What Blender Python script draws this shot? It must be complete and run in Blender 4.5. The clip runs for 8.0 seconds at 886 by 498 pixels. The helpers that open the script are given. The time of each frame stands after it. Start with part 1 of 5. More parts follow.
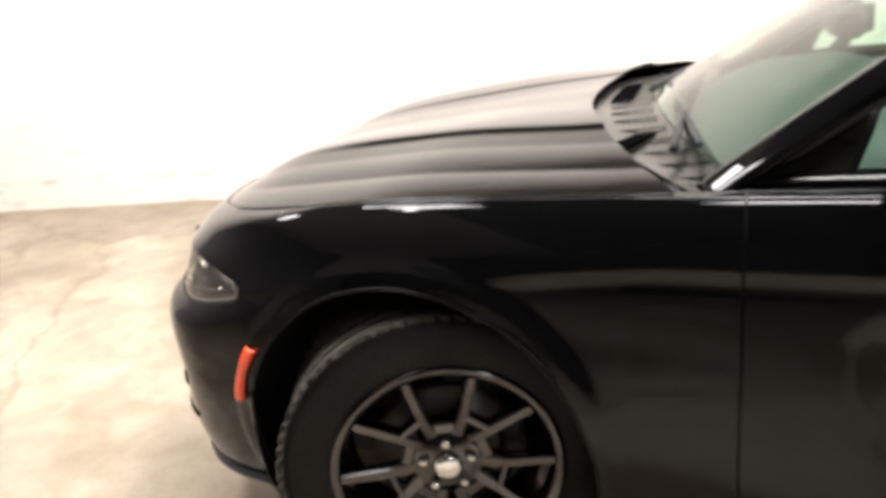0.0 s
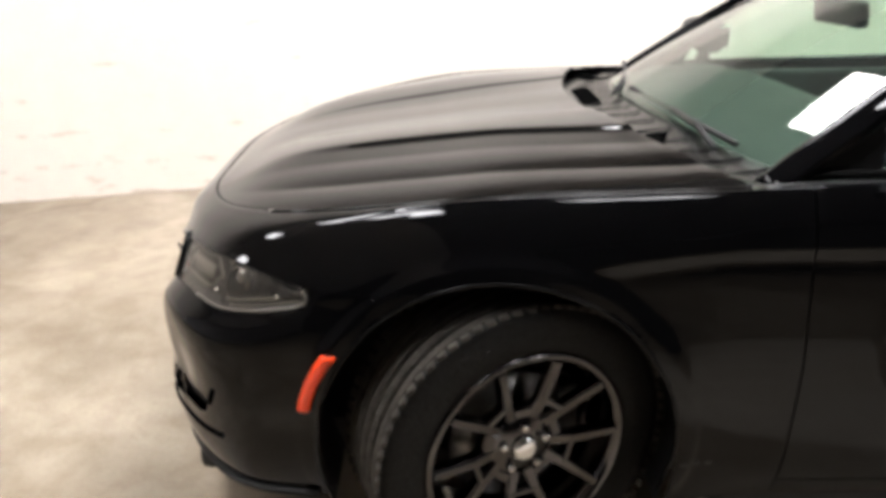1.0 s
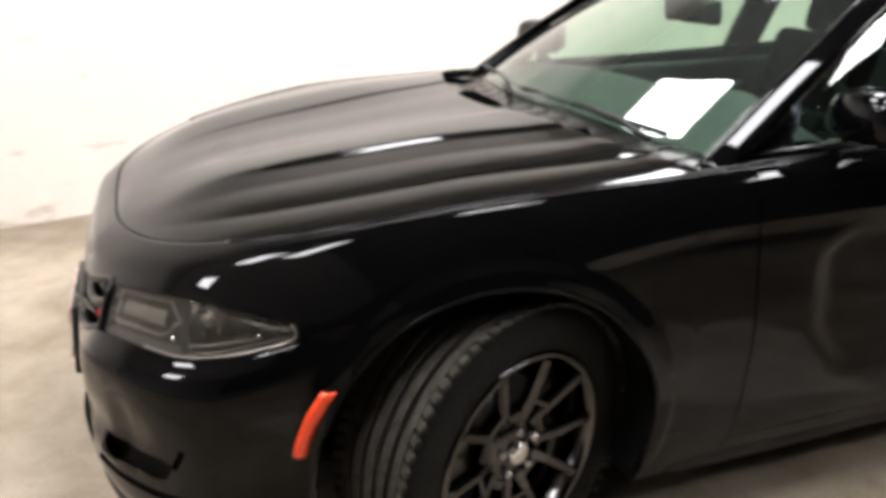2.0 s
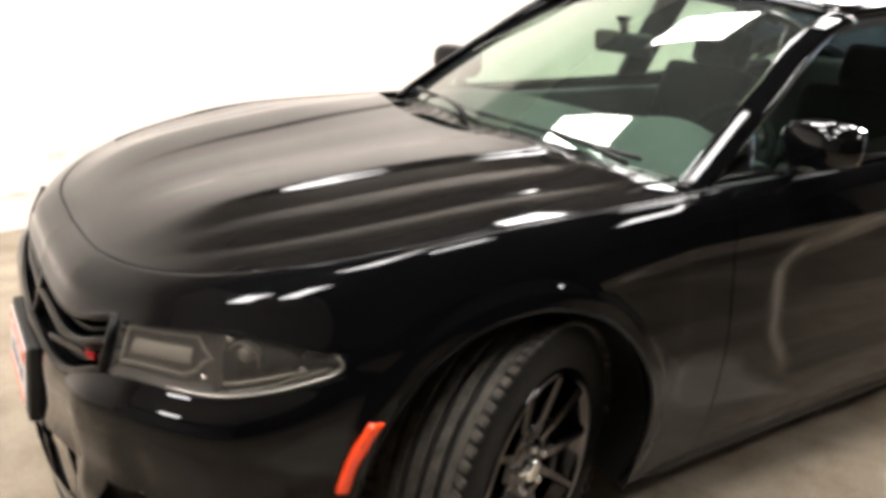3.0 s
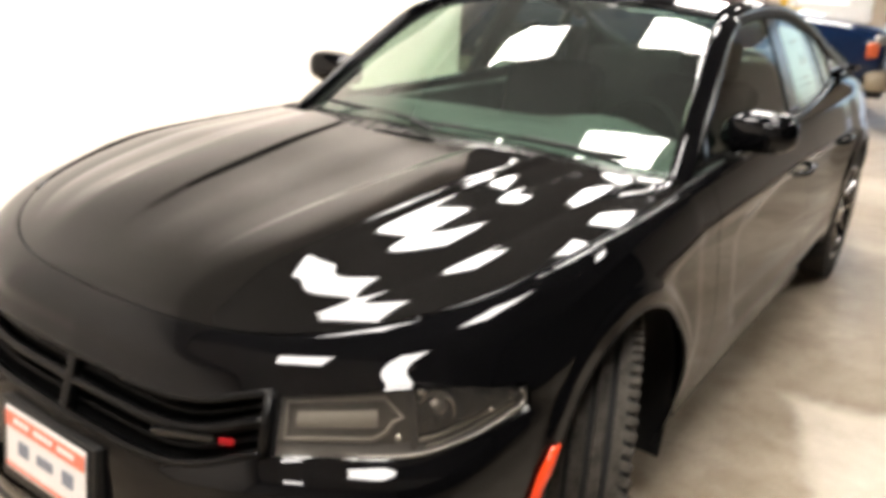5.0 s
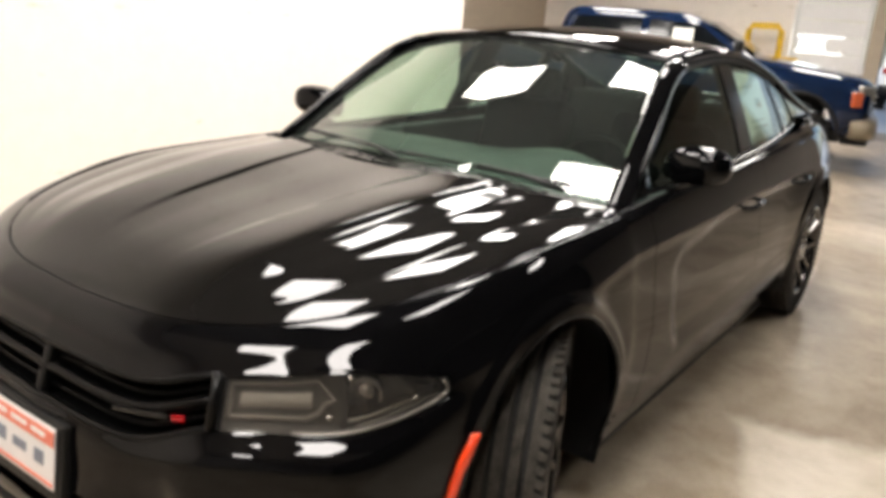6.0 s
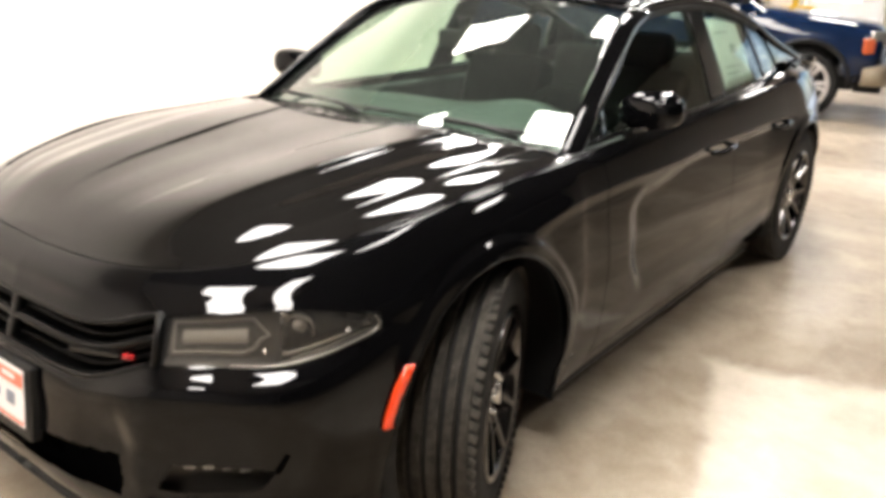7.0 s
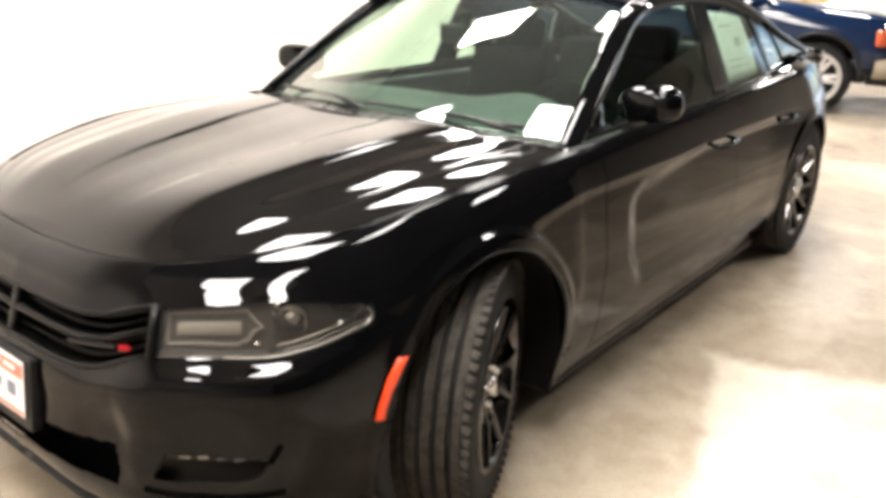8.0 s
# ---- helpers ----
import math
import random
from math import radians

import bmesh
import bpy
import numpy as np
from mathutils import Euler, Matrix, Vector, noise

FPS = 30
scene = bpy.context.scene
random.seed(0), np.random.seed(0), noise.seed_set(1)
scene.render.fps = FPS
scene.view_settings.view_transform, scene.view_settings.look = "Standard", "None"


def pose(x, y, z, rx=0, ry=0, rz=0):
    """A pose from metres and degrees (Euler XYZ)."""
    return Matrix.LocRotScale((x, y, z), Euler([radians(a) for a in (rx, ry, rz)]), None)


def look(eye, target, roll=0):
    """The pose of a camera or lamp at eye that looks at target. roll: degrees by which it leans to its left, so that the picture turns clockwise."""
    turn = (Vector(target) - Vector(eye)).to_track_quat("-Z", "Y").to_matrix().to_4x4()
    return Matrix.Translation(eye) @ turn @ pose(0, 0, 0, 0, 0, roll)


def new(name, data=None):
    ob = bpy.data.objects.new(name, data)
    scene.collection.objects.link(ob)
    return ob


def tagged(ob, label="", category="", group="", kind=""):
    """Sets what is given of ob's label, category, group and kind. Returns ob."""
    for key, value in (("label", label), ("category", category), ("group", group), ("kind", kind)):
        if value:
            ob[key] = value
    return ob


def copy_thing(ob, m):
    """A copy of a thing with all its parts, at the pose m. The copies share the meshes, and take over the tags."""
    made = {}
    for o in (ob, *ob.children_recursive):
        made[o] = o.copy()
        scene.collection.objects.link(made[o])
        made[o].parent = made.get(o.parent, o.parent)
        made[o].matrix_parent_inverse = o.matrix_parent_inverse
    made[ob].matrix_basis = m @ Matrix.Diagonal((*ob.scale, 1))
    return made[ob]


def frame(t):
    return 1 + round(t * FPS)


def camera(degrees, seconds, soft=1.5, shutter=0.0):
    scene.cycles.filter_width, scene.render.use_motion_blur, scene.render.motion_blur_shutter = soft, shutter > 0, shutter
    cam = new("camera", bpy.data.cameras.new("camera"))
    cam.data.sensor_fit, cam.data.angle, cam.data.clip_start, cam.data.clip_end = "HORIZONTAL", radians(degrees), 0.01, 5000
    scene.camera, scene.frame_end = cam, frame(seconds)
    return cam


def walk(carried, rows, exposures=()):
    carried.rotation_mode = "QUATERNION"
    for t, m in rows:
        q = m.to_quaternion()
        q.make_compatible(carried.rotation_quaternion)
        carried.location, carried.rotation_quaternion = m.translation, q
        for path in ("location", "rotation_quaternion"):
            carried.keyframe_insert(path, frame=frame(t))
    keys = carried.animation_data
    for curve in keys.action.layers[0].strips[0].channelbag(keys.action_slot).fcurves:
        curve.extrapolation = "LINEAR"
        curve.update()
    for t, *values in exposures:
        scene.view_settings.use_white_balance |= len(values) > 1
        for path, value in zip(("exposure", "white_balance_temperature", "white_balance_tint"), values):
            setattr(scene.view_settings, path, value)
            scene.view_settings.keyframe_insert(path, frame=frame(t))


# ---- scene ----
cam = camera(57.6, 8.0, soft=4.4, shutter=0.5)
PATH = [
    (0, (0.654, -2.277, 1.434), (-0.065, -0.54, 0.753), -6.1),
    (0.5, (0.136, -2.452, 1.466), (-0.085, -0.582, 0.791), -2.4),
    (1, (-0.155, -2.472, 1.508), (-0.15, -0.613, 0.77), -0.8),
    (1.5, (-0.427, -2.369, 1.492), (-0.152, -0.514, 0.797), -2.3),
    (2, (-0.657, -2.324, 1.497), (-0.036, -0.566, 0.774), -0.3),
    (3.5, (-1.311, -1.969, 1.512), (-0.113, -0.508, 0.856), 2.1),
    (4, (-1.569, -1.791, 1.547), (-0.204, -0.507, 0.849), 0.6),
    (4.5, (-1.655, -1.622, 1.545), (-0.218, -0.432, 0.824), 2.3),
    (5, (-1.71, -1.496, 1.546), (-0.147, -0.442, 0.877), 3.2),
    (5.2, (-1.768, -1.491, 1.562), (-0.148, -0.479, 0.97), 3.9),
    (6.3, (-1.796, -1.871, 1.53), (-0.236, -0.763, 0.948), 4.6),
    (6.5, (-1.766, -1.923, 1.508), (-0.198, -0.856, 0.873), 4.5),
    (7, (-1.744, -2.007, 1.532), (-0.231, -0.873, 0.879), 1.9),
    (7.5, (-1.731, -2.036, 1.527), (-0.326, -0.924, 0.897), 2.0),
    (8, (-1.724, -2.055, 1.534), (-0.235, -0.898, 0.868), 1.6),
]
walk(cam, [(t, look(eye, target, roll)) for t, eye, target, roll in PATH],
     exposures=[(0, 0.40, 6200, 10), (0.5, 0.0, 6050, 10), (1.0, -0.1, 6050, 10), (2.0, -0.2, 6050, 10), (3.5, 0.20, 6450, 10), (4.5, 0.13, 6500, 10), (5.2, 0.15, 6550, 10),
                (6.3, -0.38, 6550, 10), (6.5, -0.32, 6500, 10), (7.0, 0.28, 6500, 10), (8.0, 0.56, 6450, 10)])


# ---- world and light ----
LAMP_POWER = 54.0
world = bpy.data.worlds.new("world")
scene.world = world
world.use_nodes = True
sky = world.node_tree.nodes.new("ShaderNodeTexSky")
sky.sky_type, sky.sun_disc, sky.sun_elevation, sky.sun_rotation = "NISHITA", False, radians(40), radians(270)
world.node_tree.links.new(sky.outputs[0], world.node_tree.nodes["Background"].inputs[0])
world.node_tree.nodes["Background"].inputs[1].default_value = 0.14
day = bpy.data.lights.new("daylight", "AREA")
day.shape, day.size, day.size_y, day.energy, day.color = "RECTANGLE", 1.8, 3.2, 12, (0.80, 0.90, 1.0)
opening = new("daylight", day)
opening.matrix_world = look((14.3, -2.5, 1.65), (0, -2.5, 1.2))


sun_data = bpy.data.lights.new("sun", "SUN")
sun_data.energy, sun_data.angle, sun_data.color = 5.0, radians(3), (1.0, 0.96, 0.9)
sun = new("sun", sun_data)
sun.matrix_world = look((-30, 0, 25), (0, 0, 0))


# ---- materials ----
def mat(name, base, rough=0.5, metal=0.0, coat=0.0, noise_scale=0.0, amount=0.0, bump=0.0, bump_scale=0.0, rough_var=0.0,
        emission=None, strength=0.0, spec=0.5):
    """A principled material with colour variation at two scales and a fine relief."""
    m = bpy.data.materials.new(name)
    m.use_nodes = True
    nt = m.node_tree
    b = nt.nodes["Principled BSDF"]
    b.inputs["Base Color"].default_value = (*base, 1)
    b.inputs["Roughness"].default_value = rough
    b.inputs["Metallic"].default_value = metal
    b.inputs["Coat Weight"].default_value = coat
    b.inputs["Coat Roughness"].default_value = 0.02
    b.inputs["Specular IOR Level"].default_value = spec
    if emission:
        b.inputs["Emission Color"].default_value = (*emission, 1)
        b.inputs["Emission Strength"].default_value = strength
    co = nt.nodes.new("ShaderNodeTexCoord")
    if noise_scale:
        big, small = nt.nodes.new("ShaderNodeTexNoise"), nt.nodes.new("ShaderNodeTexNoise")
        big.inputs["Scale"].default_value, small.inputs["Scale"].default_value = noise_scale, noise_scale * 11
        big.inputs["Detail"].default_value, small.inputs["Detail"].default_value = 5, 4
        add = nt.nodes.new("ShaderNodeMath")
        add.operation = "ADD"
        half = nt.nodes.new("ShaderNodeMath")
        half.operation = "MULTIPLY"
        half.inputs[1].default_value = 0.5
        ramp = nt.nodes.new("ShaderNodeMapRange")
        ramp.inputs[1].default_value, ramp.inputs[2].default_value = 0.3, 0.7
        ramp.inputs[3].default_value, ramp.inputs[4].default_value = 1 - amount, 1 + amount * 0.6
        mix = nt.nodes.new("ShaderNodeMix")
        mix.data_type, mix.blend_type = "RGBA", "MULTIPLY"
        mix.inputs[0].default_value = 1
        mix.inputs[6].default_value = (*base, 1)
        for n in (big, small):
            nt.links.new(co.outputs["Object"], n.inputs["Vector"])
        nt.links.new(big.outputs[0], add.inputs[0])
        nt.links.new(small.outputs[0], add.inputs[1])
        nt.links.new(add.outputs[0], half.inputs[0])
        nt.links.new(half.outputs[0], ramp.inputs[0])
        nt.links.new(ramp.outputs[0], mix.inputs[7])
        nt.links.new(mix.outputs[2], b.inputs["Base Color"])
        if rough_var:
            rr = nt.nodes.new("ShaderNodeMapRange")
            rr.inputs[1].default_value, rr.inputs[2].default_value = 0.35, 0.65
            rr.inputs[3].default_value, rr.inputs[4].default_value = rough - rough_var, rough + rough_var
            nt.links.new(big.outputs[0], rr.inputs[0])
            nt.links.new(rr.outputs[0], b.inputs["Roughness"])
    if bump:
        n = nt.nodes.new("ShaderNodeTexNoise")
        n.inputs["Scale"].default_value, n.inputs["Detail"].default_value = bump_scale, 4
        bp = nt.nodes.new("ShaderNodeBump")
        bp.inputs["Strength"].default_value, bp.inputs["Distance"].default_value = bump, 0.01
        nt.links.new(co.outputs["Object"], n.inputs["Vector"])
        nt.links.new(n.outputs[0], bp.inputs["Height"])
        nt.links.new(bp.outputs[0], b.inputs["Normal"])
    return m


def glass_mat(name, tint, gloss=0.06, rough=0.0, dust_haze=0.0, power=4.5, veil=(0.55, 0.60, 0.56)):
    """Thin pane: tinted see-through with a mirror gloss that grows at grazing angles."""
    m = bpy.data.materials.new(name)
    m.use_nodes = True
    nt = m.node_tree
    nt.nodes.remove(nt.nodes["Principled BSDF"])
    tr, gl = nt.nodes.new("ShaderNodeBsdfTransparent"), nt.nodes.new("ShaderNodeBsdfGlossy")
    tr.inputs[0].default_value = (*tint, 1)
    gl.inputs["Roughness"].default_value = rough
    lw, pw, ml, mx = (nt.nodes.new(k) for k in ("ShaderNodeLayerWeight", "ShaderNodeMath", "ShaderNodeMath", "ShaderNodeMixShader"))
    lw.inputs["Blend"].default_value = 0.5
    pw.operation, pw.inputs[1].default_value = "POWER", power
    ml.operation, ml.inputs[1].default_value, ml.inputs[2].default_value = "MULTIPLY_ADD", 0.85, gloss
    nt.links.new(lw.outputs["Facing"], pw.inputs[0])
    nt.links.new(pw.outputs[0], ml.inputs[0])
    nt.links.new(ml.outputs[0], mx.inputs[0])
    nt.links.new(tr.outputs[0], mx.inputs[1])
    nt.links.new(gl.outputs[0], mx.inputs[2])
    nt.links.new(mx.outputs[0], nt.nodes["Material Output"].inputs[0])
    # thin diffuse film that paints a veiling haze over the pane
    if dust_haze:
        film_coat, dx, dn, dr = (nt.nodes.new(k) for k in ("ShaderNodeBsdfDiffuse", "ShaderNodeMixShader", "ShaderNodeTexNoise", "ShaderNodeMapRange"))
        film_coat.inputs[0].default_value = (*veil, 1)
        dn.inputs["Scale"].default_value, dn.inputs["Detail"].default_value = 4.0, 6
        dr.inputs[3].default_value, dr.inputs[4].default_value = dust_haze * 0.5, dust_haze * 1.5
        nt.links.new(dn.outputs[0], dr.inputs[0])
        nt.links.new(dr.outputs[0], dx.inputs[0])
        nt.links.new(mx.outputs[0], dx.inputs[1])
        nt.links.new(film_coat.outputs[0], dx.inputs[2])
        nt.links.new(dx.outputs[0], nt.nodes["Material Output"].inputs[0])
    return m


def clear_coat(m, least=0.022, power=5.0, rough=0.03):
    """Lay a clear lacquer over a material: a mirror gloss that grows towards grazing angles."""
    nt = m.node_tree
    gl, lw, pw, ml, mx = (nt.nodes.new(k) for k in ("ShaderNodeBsdfGlossy", "ShaderNodeLayerWeight", "ShaderNodeMath", "ShaderNodeMath", "ShaderNodeMixShader"))
    gl.inputs["Roughness"].default_value, gl.inputs["Color"].default_value = rough, (0.95, 0.95, 0.97, 1)
    lw.inputs["Blend"].default_value = 0.5
    pw.operation, pw.inputs[1].default_value = "POWER", power
    ml.operation, ml.inputs[1].default_value, ml.inputs[2].default_value = "MULTIPLY_ADD", 0.95, least
    nt.links.new(lw.outputs["Facing"], pw.inputs[0])
    nt.links.new(pw.outputs[0], ml.inputs[0])
    nt.links.new(ml.outputs[0], mx.inputs[0])
    nt.links.new(nt.nodes["Principled BSDF"].outputs[0], mx.inputs[1])
    nt.links.new(gl.outputs[0], mx.inputs[2])
    nt.links.new(mx.outputs[0], nt.nodes["Material Output"].inputs[0])


PAINT = mat("black_paint", (0.002, 0.002, 0.0023), rough=0.6, noise_scale=3, amount=0.2, spec=0.0)
clear_coat(PAINT)
DUSTY = mat("dusty_black_paint", (0.0065, 0.006, 0.0056), rough=0.7, noise_scale=5, amount=0.5, spec=0.0)
clear_coat(DUSTY, rough=0.04)
PLASTIC = mat("black_plastic", (0.009, 0.009, 0.009), rough=0.45, noise_scale=20, amount=0.3, bump=0.1, bump_scale=300, spec=0.25)
GLOSS = mat("gloss_black_trim", (0.008, 0.008, 0.008), rough=0.12, noise_scale=10, amount=0.2)
COWL = mat("cowl_plastic", (0.016, 0.015, 0.014), rough=0.27, noise_scale=14, amount=0.4, bump=0.1, bump_scale=120)
DARKGLASS = mat("dark_window_glass", (0.004, 0.005, 0.006), rough=0.08, noise_scale=6, amount=0.3, spec=0.2)
GRILLE = mat("grille_black", (0.003, 0.003, 0.0032), rough=0.28, noise_scale=20, amount=0.3, spec=0.14)
SEAL = mat("rubber_seal", (0.01, 0.01, 0.01), rough=0.7)
RUBBER = mat("tyre_rubber", (0.007, 0.0067, 0.0066), rough=0.7, noise_scale=7, amount=0.75, bump=0.3, bump_scale=90, spec=0.22)
TREAD = mat("dusty_tread_rubber", (0.042, 0.037, 0.031), rough=0.8, noise_scale=38, amount=0.95, bump=0.2, bump_scale=120, spec=0.2)
RIM = mat("dark_alloy", (0.095, 0.091, 0.092), rough=0.15, metal=1.0, noise_scale=12, amount=0.25)
CHROME = mat("chrome", (0.75, 0.75, 0.75), rough=0.12, metal=1.0, noise_scale=30, amount=0.1)
STEEL = mat("brake_steel", (0.16, 0.155, 0.15), rough=0.35, metal=1.0, noise_scale=15, amount=0.4)
AMBER = mat("orange_reflector", (0.85, 0.06, 0.01), rough=0.18, coat=0.6, noise_scale=60, amount=0.15)
DULLORANGE = mat("faded_orange_lens", (0.50, 0.10, 0.035), rough=0.3, noise_scale=20, amount=0.25)
RED = mat("red_badge", (0.32, 0.008, 0.012), rough=0.25, noise_scale=60, amount=0.1)
LAMPBOWL = mat("lamp_housing", (0.065, 0.057, 0.047), rough=0.5, metal=0.1, noise_scale=20, amount=0.3)
LAMPPIPE = mat("lamp_light_guide", (0.19, 0.175, 0.15), rough=0.5, noise_scale=30, amount=0.1)
DASH = mat("dashboard_vinyl", (0.055, 0.063, 0.06), rough=0.6, noise_scale=12, amount=0.3, bump=0.15, bump_scale=250)
LAMPWELL = mat("lamp_chamber", (0.03, 0.026, 0.021), rough=0.25, metal=0.5, noise_scale=25, amount=0.5)
LAMPSILVER = mat("lamp_reflector", (0.24, 0.225, 0.20), rough=0.3, metal=0.8, noise_scale=30, amount=0.2)
FOGLED = mat("fog_light_lens", (0.62, 0.61, 0.58), rough=0.25, noise_scale=40, amount=0.1)
LAMPDARK = mat("lamp_bezel", (0.045, 0.041, 0.036), rough=0.45, noise_scale=20, amount=0.3)
CLOTH = mat("seat_cloth", (0.009, 0.009, 0.009), rough=0.9, spec=0.1, noise_scale=25, amount=0.4, bump=0.3, bump_scale=400)
# near-black, so that recesses carry their shade in the colour
WELL = mat("recess_shade_black", (0.002, 0.002, 0.002), rough=0.8, spec=0.0, noise_scale=30, amount=0.3)
GLASS = glass_mat("tinted_glass", (0.70, 0.83, 0.75), 0.06)
# windscreen and lamp lens carry a painted pale haze that lowers contrast behind them
SCREEN = glass_mat("hazed_tinted_glass", (0.55, 0.69, 0.60), 0.08, dust_haze=0.018, power=3.8)
LENS = glass_mat("lamp_lens", (0.74, 0.72, 0.69), 0.03, dust_haze=0.04, veil=(0.50, 0.47, 0.43))
PANE = glass_mat("clear_pane", (0.92, 0.95, 0.95), 0.05)
PAPER = mat("printed_paper", (0.72, 0.74, 0.70), rough=0.7, noise_scale=14, amount=0.12)
PRINT = mat("faint_print", (0.34, 0.38, 0.35), rough=0.7)
PLATEINK = mat("grey_blue_print", (0.20, 0.22, 0.27), rough=0.6)
SALMON = mat("red_print", (0.75, 0.20, 0.13), rough=0.6, noise_scale=30, amount=0.1)
WHITE = mat("white_plate", (0.78, 0.76, 0.75), rough=0.45, noise_scale=20, amount=0.06)


# ---- mesh helpers ----
def mesh_ob(name, verts, faces, material, parent=None, label="", smooth=True):
    me = bpy.data.meshes.new(name)
    me.from_pydata([tuple(map(float, v)) for v in verts], [], [tuple(map(int, f)) for f in faces])
    me.update()
    if material:
        me.materials.append(material)
    if smooth:
        me.polygons.foreach_set("use_smooth", [True] * len(me.polygons))
    ob = new(name, me)
    if parent:
        ob.parent = parent
    if label:
        tagged(ob, label=label)
    return ob


def part(name, bm, material, parent=None, label="", smooth=False):
    me = bpy.data.meshes.new(name)
    bm.to_mesh(me)
    bm.free()
    me.materials.append(material)
    if smooth:
        me.polygons.foreach_set("use_smooth", [True] * len(me.polygons))
    ob = new(name, me)
    if parent:
        ob.parent = parent
    if label:
        tagged(ob, label=label)
    return ob


def grid_faces(n, m, close=False):
    out = []
    for i in range(n - 1):
        for j in range(m if close else m - 1):
            k = (j + 1) % m
            out.append((i * m + j, i * m + k, (i + 1) * m + k, (i + 1) * m + j))
    return out


def solid(ob, depth, offset=-1.0, rim=True):
    mod = ob.modifiers.new("thickness", "SOLIDIFY")
    mod.thickness, mod.offset, mod.use_rim = depth, offset, rim
    return ob


def box_bm(size, at=(0, 0, 0), bevel=0.0, turn=(0, 0, 0), segments=2):
    bm = bmesh.new()
    bmesh.ops.create_cube(bm, size=1)
    bmesh.ops.scale(bm, vec=size, verts=bm.verts)
    if bevel:
        bmesh.ops.bevel(bm, geom=bm.edges[:], offset=bevel, segments=segments, affect="EDGES", profile=0.6)
    bm.transform(pose(*at, *turn))
    return bm


def spline(points, u):
    """Catmull-Rom through the points; u counts points."""
    p = np.asarray(points, float)
    u = np.clip(np.asarray(u, float), 0, len(p) - 1)
    i = np.minimum(u.astype(int), len(p) - 2)
    f = (u - i)[..., None]
    e = np.vstack([2 * p[0] - p[1], p, 2 * p[-1] - p[-2]])
    a, b, c, d = e[i], e[i + 1], e[i + 2], e[i + 3]
    return 0.5 * (2 * b + (c - a) * f + (2 * a - 5 * b + 4 * c - d) * f ** 2 + (3 * b - a - 3 * c + d) * f ** 3)


def smooth01(a, b, x):
    t = np.clip((np.asarray(x, float) - a) / (b - a), 0, 1)
    return t * t * (3 - 2 * t)


def tube(path, radii, sides=10, squash=1.0, close_ends=True):
    """Verts and faces of a tube along a path with a radius per point."""
    p = np.asarray(path, float)
    verts = []
    up0 = np.array((0, 0, 1.0))
    for i in range(len(p)):
        t = p[min(i + 1, len(p) - 1)] - p[max(i - 1, 0)]
        t /= np.linalg.norm(t)
        ref = up0 if abs(t[2]) < 0.95 else np.array((1.0, 0, 0))
        a = np.cross(t, ref)
        a /= np.linalg.norm(a)
        b = np.cross(a, t)
        r = radii[i] if hasattr(radii, "__len__") else radii
        for k in range(sides):
            g = 2 * math.pi * k / sides
            verts.append(p[i] + r * (math.cos(g) * a + squash * math.sin(g) * b))
    faces = grid_faces(len(p), sides, close=True)
    if close_ends:
        faces.append(tuple(range(sides))[::-1])
        faces.append(tuple((len(p) - 1) * sides + k for k in range(sides)))
    return verts, faces


def lathe(profile, sides, axis="y"):
    """A profile of (radius, along) turned about the y axis."""
    verts = []
    for k in range(sides):
        g = 2 * math.pi * k / sides
        for r, h in profile:
            verts.append((r * math.cos(g), h, r * math.sin(g)))
    m = len(profile)
    faces = []
    for k in range(sides):
        n = (k + 1) % sides
        for j in range(m - 1):
            faces.append((k * m + j, k * m + j + 1, n * m + j + 1, n * m + j))
    return verts, faces


# ---- the black saloon: design lines of the body ----
# Each line runs from the middle of the nose round the corner and along the side to the middle of the tail, as (x, half width, z);
# x counts backwards from the front axle.
SILL = [(-.915, 0, .235), (-.905, .33, .232), (-.825, .59, .222), (-.665, .78, .215), (-.44, .85, .22), (-.2, .88, .20), (0, .88, .19), (.4, .868, .19),
        (.64, .855, .205), (1.68, .852, .20), (2.62, .86, .205), (3.05, .89, .2), (3.5, .83, .23), (3.88, .645, .28), (4.02, 0, .30)]
LOW = [(-.945, 0, .31), (-.933, .33, .31), (-.855, .605, .31), (-.69, .803, .32), (-.455, .88, .35), (-.2, .90, .34), (0, .905, .34), (.4, .902, .33),
       (.64, .897, .32), (1.68, .897, .31), (2.62, .90, .33), (3.05, .92, .34), (3.5, .85, .37), (3.94, .645, .40), (4.08, 0, .40)]
WAIST = [(-.935, 0, .47), (-.92, .33, .47), (-.845, .60, .475), (-.695, .818, .49), (-.465, .90, .52), (-.2, .93, .55), (0, .94, .56), (.4, .93, .53),
         (.64, .92, .52), (1.68, .925, .50), (2.62, .935, .53), (3.05, .95, .55), (3.5, .88, .56), (3.96, .655, .56), (4.10, 0, .56)]
SHELF = [(-.932, 0, .570), (-.914, .33, .575), (-.868, .575, .642), (-.705, .795, .662), (-.462, .885, .690), (-.2, .922, .66), (0, .932, .66), (.4, .93, .63),
         (.64, .923, .62), (1.68, .928, .61), (2.62, .94, .63), (3.05, .95, .65), (3.5, .88, .65), (3.96, .655, .65), (4.10, 0, .65)]
LAMP_LOW = [(-.925, 0, .60), (-.905, .33, .605), (-.84, .55, .68), (-.68, .77, .70), (-.45, .873, .738), (-.2, .915, .72), (0, .925, .72), (.4, .925, .70),
            (.64, .92, .69), (1.68, .925, .68), (2.62, .94, .70), (3.05, .945, .72), (3.5, .87, .72), (3.95, .645, .72), (4.08, 0, .72)]
